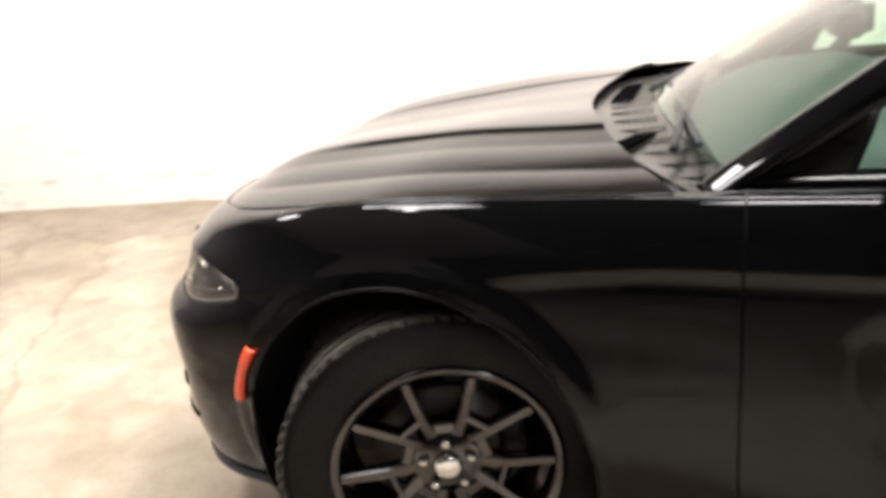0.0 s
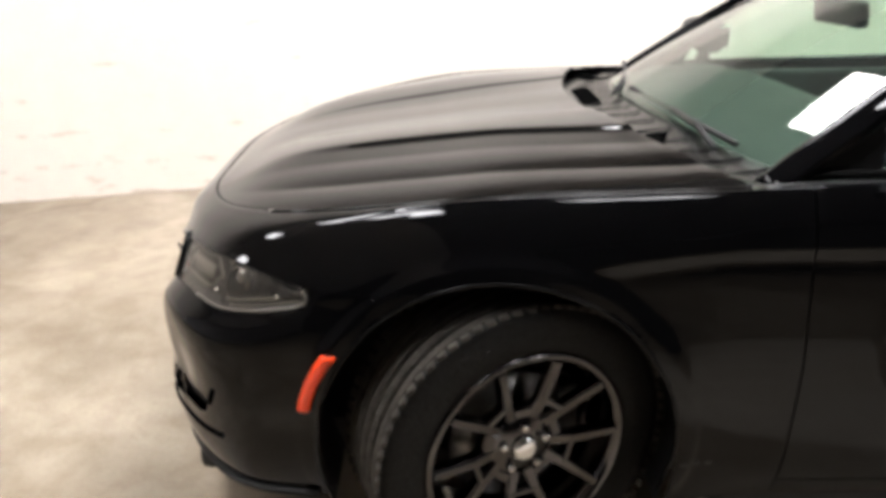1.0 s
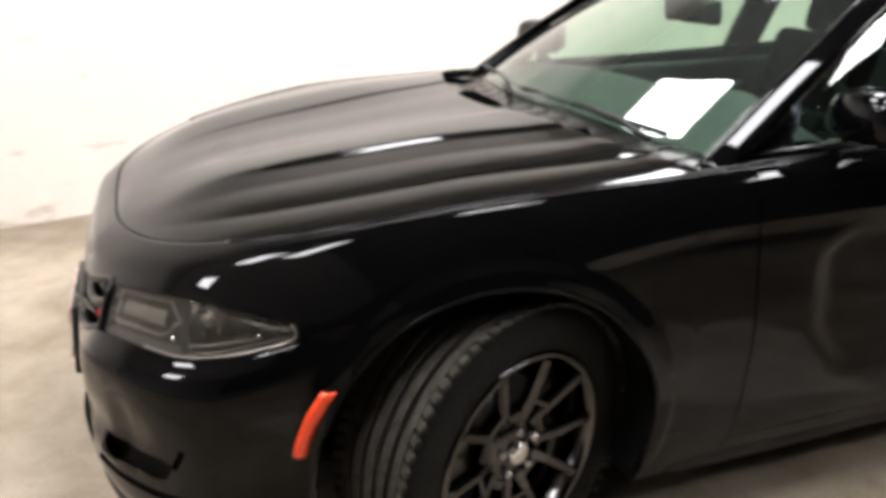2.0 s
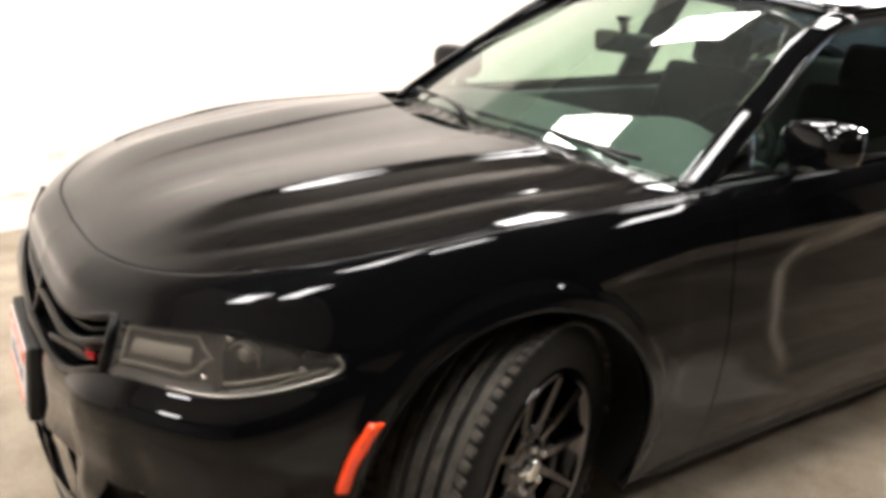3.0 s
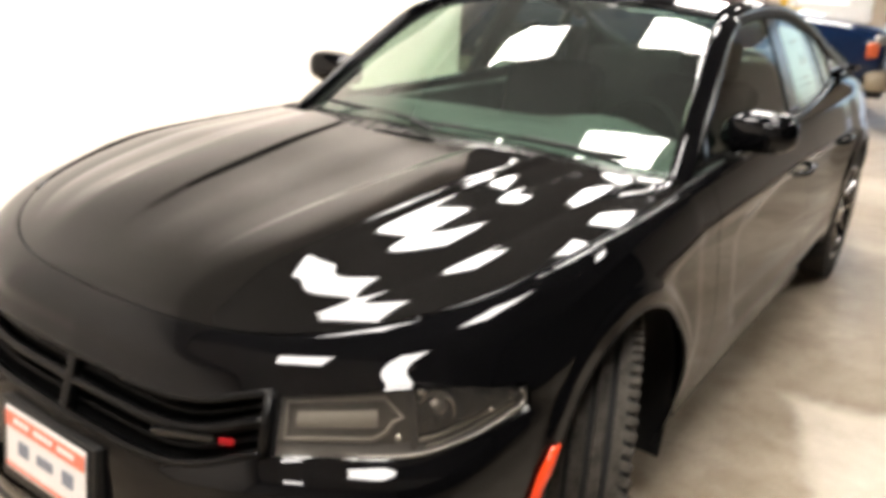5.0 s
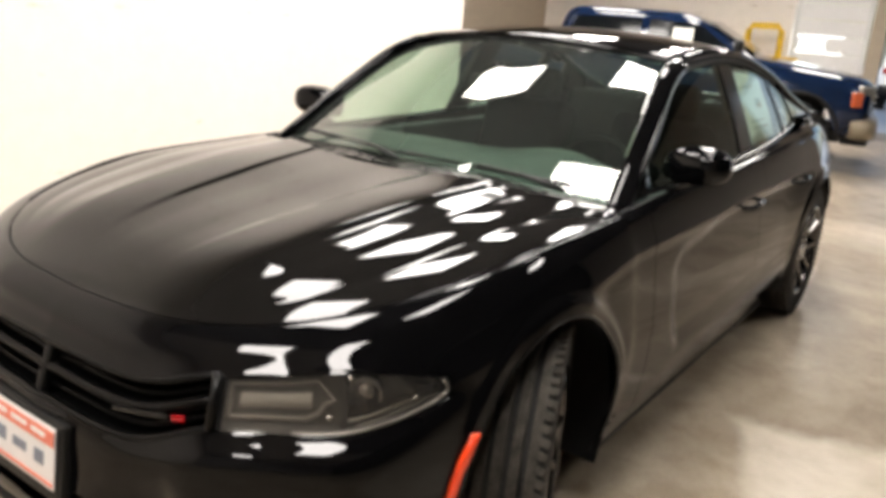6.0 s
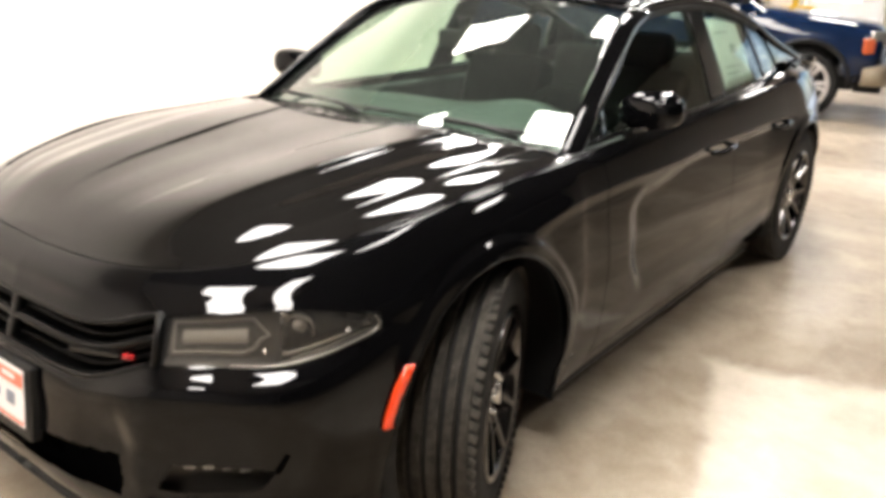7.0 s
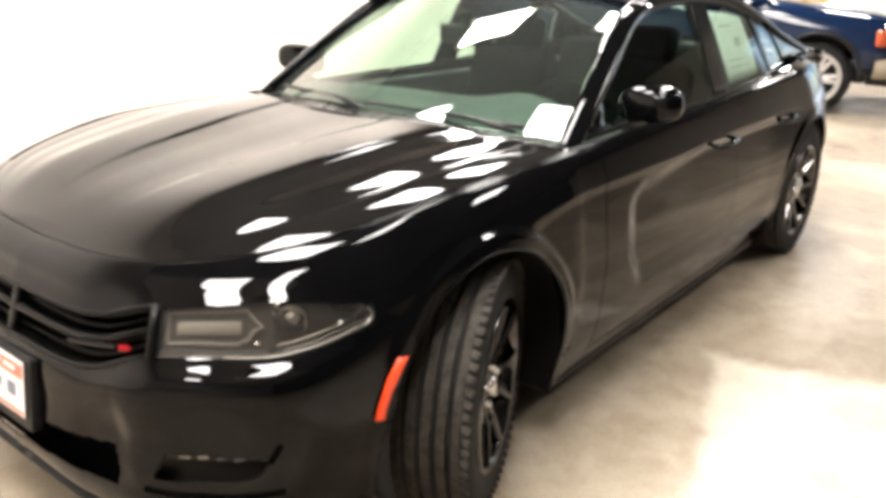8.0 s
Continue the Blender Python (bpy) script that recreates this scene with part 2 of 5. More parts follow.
LAMP_TOP = [(-.885, 0, .735), (-.87, .33, .74), (-.80, .53, .79), (-.655, .735, .808), (-.445, .866, .770), (-.2, .895, .83), (0, .905, .85), (.4, .905, .86),
            (.64, .90, .86), (1.68, .905, .87), (2.62, .915, .89), (3.05, .915, .90), (3.5, .84, .90), (3.93, .625, .90), (4.06, 0, .90)]
SHOULDER = [(-.860, 0, .797), (-.846, .312, .803), (-.768, .508, .832), (-.630, .685, .862), (-.457, .786, .900), (-.2, .822, .945), (0, .838, .963), (.4, .846, .974),
            (.64, .847, .979), (1.68, .852, .999), (2.62, .858, 1.03), (3.05, .85, 1.045), (3.5, .77, 1.04), (3.9, .605, 1.0), (4.03, 0, 1.02)]
HOOD_EDGE = [(-.80, 0, .840), (-.785, .28, .847), (-.715, .48, .860), (-.588, .63, .887), (-.42, .728, .917), (-.2, .788, .951), (0, .809, .970), (.4, .818, .981),
             (.64, .812, .987), (1.68, .80, 1.01), (2.62, .79, 1.05), (3.05, .77, 1.075), (3.5, .67, 1.08), (3.85, .545, 1.06), (3.97, 0, 1.07)]
HOOD_MID = [(-.80, 0, .840), (-.755, 0, .862), (-.67, 0, .890), (-.555, 0, .916), (-.38, 0, .947), (-.15, 0, .977), (.02, 0, .998), (.17, 0, 1.014), (.26, 0, 1.023)]
# tight round edge just below the shoulder
EDGE = [(b[0] + q * (a[0] - b[0]), b[1] + q * (a[1] - b[1]), b[2] + h * (a[2] - b[2]))
        for a, b, (q, h) in zip(LAMP_TOP, SHOULDER, [(0.45, 0.53)] * 3 + [(0.40, 0.40), (0.22, 0.16)] + [(0.14, 0.075)] * 10)]
LINES = [SILL, LOW, WAIST, SHELF, LAMP_LOW, LAMP_TOP, EDGE, SHOULDER, HOOD_EDGE]
DOOR_A, DOOR_B, DOOR_C = 8.0, 9.23, 10.0
ARCH = ((-0.035, 0.395, 0.415), (3.03, 0.395, 0.415))


def line_at(line, u):
    """A point of a design line; the headlamp's edges bow apart towards its tail."""
    p = spline(line, u)
    bow = LAMP_BOW.get(id(line), 0.0)
    if bow:
        p = p.copy()
        p[..., 2] += bow * np.sin(math.pi * np.clip((np.asarray(u) - 2.4) / 1.6, 0, 1) ** 1.5) ** 0.8
    return p


LAMP_BOW = {id(SHELF): -0.008, id(LAMP_LOW): -0.012, id(LAMP_TOP): 0.016, id(EDGE): 0.013}


def section(rows, v):
    """Points on a smooth curve through each column of rows, spaced by chord so that close rows make a tight edge."""
    step = rows[1:] - rows[:-1]
    d = np.maximum(np.linalg.norm(step, axis=-1, keepdims=True), 1e-5) ** 0.8
    slope = step / d
    mid = (slope[:-1] * d[1:] + slope[1:] * d[:-1]) / (d[1:] + d[:-1])
    tan = np.concatenate([2 * slope[:1] - mid[:1], mid, 2 * slope[-1:] - mid[-1:]])
    i, col = np.minimum(v.astype(int), len(rows) - 2), np.arange(len(v))
    f = (v - i)[:, None]
    a, b, h = rows[i, col], rows[i + 1, col], d[i, col]
    return (2 * f ** 3 - 3 * f ** 2 + 1) * a + (f ** 3 - 2 * f ** 2 + f) * h * tan[i, col] + (3 * f ** 2 - 2 * f ** 3) * b + (f ** 3 - f ** 2) * h * tan[i + 1, col]


def side_point(u, v):
    """A point of the body's side; u along the lines, v across them (0 the sill, 8 the hood's edge)."""
    rows = [line_at(line, u) for line in LINES]
    rows.insert(8, rows[7] + (0.24 + 0.21 * (1 - smooth01(3.2, 4.4, np.asarray(u, float))))[..., None] * (rows[8] - rows[7]))
    v = np.asarray(v, float)
    p = section(np.stack(rows), np.where(v > 7, 2 * v - 7, v))
    # crowned top of the wing
    arc, back_end = np.sin(math.pi * np.clip(v - 7, 0, 1)), smooth01(3.2, 4.8, u)
    p[..., 2] += 0.006 * arc * (1 - back_end + back_end * arc)
    # ledge over the wheel that runs back, and the hollow of the doors below it with a rounded front end
    x, z = p[..., 0], p[..., 2]
    back = 1 - smooth01(2.3, 2.9, x)
    line = 0.835 + 0.03 * smooth01(0.1, 0.5, x)
    p[..., 1] -= 0.011 * smooth01(0.10, 0.28, x) * back * (1 - smooth01(line - 0.028, line + 0.010, z)) * smooth01(0.55, 0.80, z)
    front = 0.80 + 0.10 * smooth01(0.74, 0.84, z) + 0.10 * smooth01(0.60, 0.42, z)
    crest = 0.815 + 0.055 * smooth01(0.85, 1.6, x)
    dip = smooth01(front, front + 0.09, x) * smooth01(0.40, 0.50, z) * (1 - smooth01(crest - 0.04, crest + 0.02, z)) * back
    p[..., 1] -= 0.018 * dip
    # the outer thirds of the bumper stand forward of its middle, with an upright fold between
    fold = smooth01(0.45, 0.525, p[..., 1]) * (1 - smooth01(0.62, 0.70, p[..., 1])) * smooth01(0.33, 0.42, z) * (1 - smooth01(0.50, 0.64, z)) * (x < -0.5)
    p[..., 0] -= 0.014 * fold
    # flared band round the wheel openings
    for cx, cz, r in ARCH:
        d = np.hypot(x - cx, z - cz)
        p[..., 1] += 0.009 * (1 - smooth01(r + 0.034, r + 0.060, d)) * smooth01(0.18, 0.30, z) * (1 - smooth01(r - 0.02, r, cx - x) * 0.6)
    return p


def side_panel(name, u0, u1, v0, v1, nu, nv, side, parent, material, label="", arch=None, hole=None, depth=0.004, fair=0):
    """A panel cut out of the body's side (side 0: across the nose to both sides), with a round wheel opening where arch names one."""
    us, vs = np.linspace(u0, u1, nu), np.linspace(v0, v1, nv)
    uu, vv = np.meshgrid(us, vs, indexing="ij")
    p = side_point(np.abs(uu.ravel()), vv.ravel()).reshape(nu, nv, 3)
    if fair:  # even out the nose between headlamp and bonnet
        au = np.abs(uu)
        w = 0.5 * smooth01(0.9, 1.6, au) * (1 - smooth01(4.1, 4.9, au)) * smooth01(4.85, 5.4, vv) * (1 - smooth01(7.55, 7.9, vv))
        for _ in range(fair):
            q = 0.25 * (p[:-2, 1:-1] + p[2:, 1:-1] + p[1:-1, :-2] + p[1:-1, 2:])
            p[1:-1, 1:-1] += w[1:-1, 1:-1, None] * (q - p[1:-1, 1:-1])
    p[..., 1] *= side if side else np.where(uu < 0, -1, 1)
    pts = p.reshape(-1, 3)
    flat_u, flat_v = uu.ravel(), vv.ravel()
    faces = grid_faces(nu, nv)
    if side < 0:
        faces = [f[::-1] for f in faces]
    if hole is not None:
        faces = [f for f in faces if not hole(pts[list(f)].mean(axis=0), abs(flat_u[list(f)].mean()), flat_v[list(f)].mean())]
    if arch is not None:
        cx, cz, r = arch
        d = np.hypot(pts[:, 0] - cx, pts[:, 2] - cz)
        inside = (d < r) | ((np.abs(pts[:, 0] - cx) < r) & (pts[:, 2] < cz))
        faces = [f for f in faces if not all(inside[i] for i in f)]
        for i in sorted({i for f in faces for i in f}):
            if inside[i]:
                if pts[i, 2] >= cz:
                    pts[i, 0] = cx + (pts[i, 0] - cx) * r / d[i]
                    pts[i, 2] = cz + (pts[i, 2] - cz) * r / d[i]
                else:
                    pts[i, 0] = cx + math.copysign(r, pts[i, 0] - cx)
    used = sorted({i for f in faces for i in f})
    at = {i: k for k, i in enumerate(used)}
    ob = mesh_ob(name, pts[used], [tuple(at[i] for i in f) for f in faces], material, parent, label)
    return solid(ob, depth, rim=False)


_u, _v = np.meshgrid(np.linspace(3.2, 12.6, 340), np.linspace(0, 6.6, 150), indexing="ij")
SKIN = side_point(_u.ravel(), _v.ravel())


def skin_width(x, z):
    """The body's half width at a place of its side."""
    d = (SKIN[:, 0] - x) ** 2 + (SKIN[:, 2] - z) ** 2
    k = np.argsort(d)[:6]
    w = 1 / (d[k] + 1e-5)
    return float((SKIN[k, 1] * w).sum() / w.sum())


# fall of the bonnet past its crease: three flat, slightly crowned bands, each shallower than the last
FALL_AT = np.linspace(0, 1, 201)
_slope = np.interp(FALL_AT, (0, 0.30, 0.36, 0.63, 0.70, 1.0), (1.45, 1.65, 1.1, 1.2, 0.55, 0.6))
_slope = np.convolve(np.pad(_slope, 9, mode="edge"), np.hanning(21)[1:-1] / np.hanning(21).sum(), mode="valid")
FALL = 1 - np.cumsum(_slope) / _slope.sum()


def hood_surface(u, a):
    """The bonnet: from the middle (a 0) to its edge (a 1)."""
    e, c = spline(HOOD_EDGE, u), spline(HOOD_MID, u)
    p = np.empty(np.shape(u) + (3,))
    p[..., 0] = c[..., 0] + (e[..., 0] - c[..., 0]) * a ** 2
    p[..., 1] = e[..., 1] * a
    p[..., 2] = c[..., 2] + (e[..., 2] - c[..., 2]) * a ** 2.1
    x, w = p[..., 0], p[..., 1]
    p[..., 2] += 0.012 * (1 - a ** 3) * smooth01(-0.80, -0.60, x)
    # raised crease along each side: up to it a shallow rise, a step down past it, then a hollow fall to the edge
    we = np.maximum(e[..., 1], 0.2)
    wc = np.minimum(0.36 + 0.10 * (x + 0.6) / 0.9, 0.8 * we)
    lift = 0.031 * smooth01(-0.77, -0.50, x) * (1 - 0.30 * smooth01(-0.3, 0.30, x))
    inner = 0.35 + 0.65 * smooth01(0.15, 1.0, w / wc)
    fall = np.interp((w - wc) / (we - wc), FALL_AT, FALL)
    sharp = 0.31 * smooth01(-0.62, -0.25, x)
    past = smooth01(wc - 0.012, wc + 0.020, w)
    p[..., 2] += lift * np.where(w < wc, inner, fall) * (1 - sharp * past)
    # soft lengthwise ridges between the crease and the edge
    across = (w - wc) / (we - wc)
    for b0, b1, rise in ((0.27, 0.66, 0.0034), (0.66, 1.0, 0.0030)):
        p[..., 2] += rise * np.maximum(0, 1 - ((2 * across - b0 - b1) / (b1 - b0)) ** 2) * smooth01(-0.70, -0.46, x)
    w2 = wc - 0.20
    p[..., 2] -= 0.005 * smooth01(-0.70, -0.15, x) * (1 - smooth01(w2 - 0.014, w2 + 0.014, w))
    return p


def build_hood(parent):
    nu, na = 130, 121
    us, aa = np.linspace(0.006, 7.72, nu), np.linspace(0, 0.9945, na)
    uu, av = np.meshgrid(us, aa, indexing="ij")
    half = hood_surface(uu.ravel(), av.ravel()).reshape(nu, na, 3)
    for _ in range(40):  # fair the heights lengthwise
        half[1:-1, :, 2] = 0.5 * half[1:-1, :, 2] + 0.25 * (half[:-2, :, 2] + half[2:, :, 2])
    half[..., 0] += 0.005 * (1 - smooth01(-0.79, -0.60, half[..., 0]))  # shut gap at the nose
    other = half[:, :0:-1].copy()
    other[..., 1] *= -1
    p = np.concatenate([other, half], axis=1)
    ob = mesh_ob("hood", p.reshape(-1, 3), [f[::-1] for f in grid_faces(nu, 2 * na - 1)], DUSTY, parent, "long sculpted black bonnet with raised creases and a film of dust")
    return solid(ob, 0.010, rim=False)


# ---- greenhouse lines ----
BELT = [(.62, .765, .992), (.95, .785, 1.005), (1.68, .80, 1.015), (2.3, .79, 1.04), (2.75, .76, 1.075), (3.1, .71, 1.10), (3.55, .68, 1.09)]
RAIL = [(.62, .745, 1.003), (.90, .69, 1.193), (1.22, .625, 1.375), (1.65, .60, 1.435), (2.15, .60, 1.43), (2.65, .62, 1.345), (3.1, .65, 1.21), (3.55, .68, 1.095)]


def by_x(line, x):
    """The half width and height of a line at x."""
    s = np.linspace(0, len(line) - 1, 400)
    p = spline(line, s)
    return np.interp(x, p[:, 0], p[:, 1]), np.interp(x, p[:, 0], p[:, 2])


def pane_point(x, s):
    bw, bz = by_x(BELT, x)
    rw, rz = by_x(RAIL, x)
    w = bw + (rw - bw) * s + 0.035 * s * (1 - s)
    return np.stack([x, w, bz + (rz - bz) * s], axis=-1)


def side_pane(name, x0, x1, s0, top, side, parent, material, label="", lean0=0.0, lean1=0.0, off=0.0, nx=24, ns=10):
    """A pane or pillar panel in the side of the cabin; top is the gap left under the roof rail in metres, lean moves an end with height."""
    pts = []
    for i in range(nx):
        for j in range(ns):
            f = j / (ns - 1)
            a, b = x0 + lean0 * f, x1 + lean1 * f
            x = a + (b - a) * i / (nx - 1)
            bz, rz = by_x(BELT, x)[1], by_x(RAIL, x)[1]
            s1 = max(s0 + 0.02, 1 - top / max(rz - bz, 0.02))
            q = pane_point(np.array(x), s0 + (s1 - s0) * f)
            pts.append((q[0], side * (q[1] + off), q[2]))
    faces = grid_faces(nx, ns)
    return mesh_ob(name, pts, faces if side > 0 else [f[::-1] for f in faces], material, parent, label)


def patch(top, bottom, n, bulge):
    """A panel between two half curves (middle to side), mirrored to both sides; bulge pushes its middle out along x and z."""
    na = 25
    rows = []
    for i in range(n):
        f = i / (n - 1)
        row = []
        for k in range(-na + 1, na):
            a = abs(k) / (na - 1) * (len(top) - 1)
            p, q = spline(top, np.array(a)), spline(bottom, np.array(a))
            r = q + (p - q) * f
            b = 4 * f * (1 - f)
            row.append((r[0] + bulge[0] * b, math.copysign(r[1], k), r[2] + bulge[1] * b))
        rows.append(row)
    return [v for row in rows for v in row], grid_faces(n, 2 * na - 1)


# ---- wheels ----
def build_wheel(at, side, steer, parent, name="wheel"):
    """A tyre with grooved tread on a dark alloy rim with paired spokes; side -1 faces -y."""
    hub = new(name)
    hub.empty_display_size = 0.1
    hub.matrix_world = pose(*at, 0, 0, steer)
    hub.parent = parent
    R, rr, hw = 0.371, 0.252, 0.118
    turn = 1 if side < 0 else -1

    def flip(vs):
        return [(x * turn, y * turn, z) for x, y, z in vs]

    prof = [(rr - 0.012, 0.10), (rr + 0.004, 0.110), (rr + 0.02, 0.116), (rr + 0.06, 0.120), (R - 0.03, 0.117), (R - 0.012, 0.109), (R - 0.003, 0.098)]
    full = prof + [(R - 0.011, 0.09), (R - 0.011, -0.09)] + [(r, -y) for r, y in prof[::-1]]
    v, f = lathe([(r, -y) for r, y in full], 96)
    tyre = mesh_ob("tyre", flip(v), f, RUBBER, hub, "worn black tyre with grooved tread")
    for c, w in ((-0.081, 0.023), (-0.041, 0.026), (0.0, 0.028), (0.041, 0.026), (0.081, 0.023)):
        v, f = lathe([(R - 0.013, -c - w / 2 - 0.001), (R - 0.0015, -c - w / 2), (R, -c - w / 2 + 0.002), (R, -c + w / 2 - 0.002), (R - 0.0015, -c + w / 2), (R - 0.013, -c + w / 2 + 0.001)], 96)
        mesh_ob("tread_rib", flip(v), f, TREAD, tyre, "dusty tread rib", smooth=False)
    # tread blocks, one ring mesh
    bm = bmesh.new()
    for k in range(72):
        g = 2 * math.pi * k / 72
        for y in (-0.099, 0.099, 0.042, -0.042):
            outer = abs(y) > 0.06
            t = box_bm((0.021, 0.044 if outer else 0.024, 0.010), bevel=0.002, segments=1)
            lean = math.copysign(-22, y) if outer else 0
            t.transform(pose(0, 0, 0, 0, math.degrees(-g), 0) @ pose(0, y, R - (0.006 if outer else 0.0040), lean, 0, 14 if y > 0 else -14))
            me = bpy.data.meshes.new("block")
            t.to_mesh(me)
            t.free()
            bm.from_mesh(me)
            bpy.data.meshes.remove(me)
    tagged(part("tread", bm, TREAD, tyre), kind="stuff")
    # rim barrel and lip
    lip = [(rr - 0.030, 0.06), (rr - 0.020, -0.10), (rr - 0.014, -0.110), (rr - 0.004, -0.121), (rr + 0.006, -0.119), (rr + 0.008, -0.108), (rr - 0.004, -0.09), (rr - 0.012, 0.06)]
    v, f = lathe(lip, 72)
    rim = mesh_ob("rim", flip(v), f, RIM, hub, "dark grey alloy rim")
    for k in range(5):
        base = 90 + 36 + 72 * k
        verts, faces = [], []

        def beam(a, b, wa, wb, ya, yb, deep=0.028):
            a, b = np.array(a), np.array(b)
            d = (b - a) / np.linalg.norm(b - a)
            n = np.array((-d[1], d[0]))
            s = len(verts)
            for p, w, y in ((a, wa, ya), (b, wb, yb)):
                for q, yy in ((-1, 0.006), (-0.62, -0.002), (0.62, -0.002), (1, 0.006), (1, deep), (-1, deep)):
                    o = p + n * w * q
                    verts.append((o[0], y + yy, o[1]))
            for i in range(6):
                j = (i + 1) % 6
                faces.append((s + i, s + j, s + 6 + j, s + 6 + i))
            faces.append(tuple(range(s + 5, s - 1, -1)))
            faces.append(tuple(range(s + 6, s + 12)))

        def polar(r, deg):
            g = math.radians(deg)
            return (r * math.cos(g), r * math.sin(g))

        for sg in (-1, 1):
            beam(polar(0.062, base + sg * 14), polar(0.128, base + sg * 15), 0.019, 0.015, -0.076, -0.094)
            beam(polar(0.126, base + sg * 15), polar(0.236, base + sg * 18.5), 0.0145, 0.012, -0.094, -0.114)
        beam(polar(0.130, base - 16), polar(0.130, base + 16), 0.009, 0.009, -0.094, -0.094)
        beam(polar(0.098, base + 36 - 24), polar(0.098, base + 36 + 24), 0.016, 0.016, -0.081, -0.081)
        mesh_ob("spoke", flip(verts), faces, RIM, rim, smooth=False)
        g = math.radians(base + 36)
        v, f = lathe([(0.0, -0.101), (0.007, -0.101), (0.010, -0.096), (0.011, -0.065)], 12)
        v = [(x + 0.057 * math.cos(g), y, z + 0.057 * math.sin(g)) for x, y, z in v]
        mesh_ob("lug_nut", flip(v), f, CHROME, hub, "silver lug nut")
    v, f = lathe([(0.0, -0.087), (0.075, -0.081), (0.088, -0.069), (0.088, -0.03)], 40)
    mesh_ob("hub_disc", flip(v), f, RIM, rim)
    v, f = lathe([(0.0, -0.106), (0.020, -0.1055), (0.029, -0.102), (0.033, -0.093), (0.033, -0.07)], 32)
    mesh_ob("centre_cap", flip(v), f, CHROME, hub, "silver centre cap")
    v, f = lathe([(0.06, -0.03), (0.165, -0.03), (0.165, -0.005), (0.06, -0.005)], 48)
    mesh_ob("brake_disc", flip(v), f, STEEL, hub, "worn steel brake disc")
    bm = box_bm((0.06, 0.07, 0.16), (0.15 * turn, 0.0, 0.02), 0.012)
    part("brake_caliper", bm, PLASTIC, hub)
    return hub


# ---- headlamp ----
def lamp_curve(u, f, inset):
    """A point of the headlamp between its lower (f 0) and upper edge, pushed inwards by inset."""
    p = line_at(LAMP_LOW, u) + (line_at(LAMP_TOP, u) - line_at(LAMP_LOW, u)) * f
    t = spline(LAMP_LOW, u + 0.02) - spline(LAMP_LOW, u - 0.02)
    n = np.array((t[1], -t[0]))
    n /= np.linalg.norm(n)
    p = p.copy()
    p[0] -= n[0] * inset
    p[1] -= n[1] * inset
    return p


def lamp_patch(name, u0, u1, f0, f1, i0, i1, side, parent, material, label="", nu=30, nf=8, bow=0.0):
    pts = []
    for i in range(nu):
        u = np.array(u0 + (u1 - u0) * i / (nu - 1))
        for j in range(nf):
            g = j / (nf - 1)
            p = lamp_curve(u, f0 + (f1 - f0) * g, -(i0 + (i1 - i0) * g) - bow * math.sin(math.pi * g))
            pts.append((p[0], side * p[1], p[2]))
    faces = grid_faces(nu, nf)
    return mesh_ob(name, pts, faces if side > 0 else [q[::-1] for q in faces], material, parent, label)


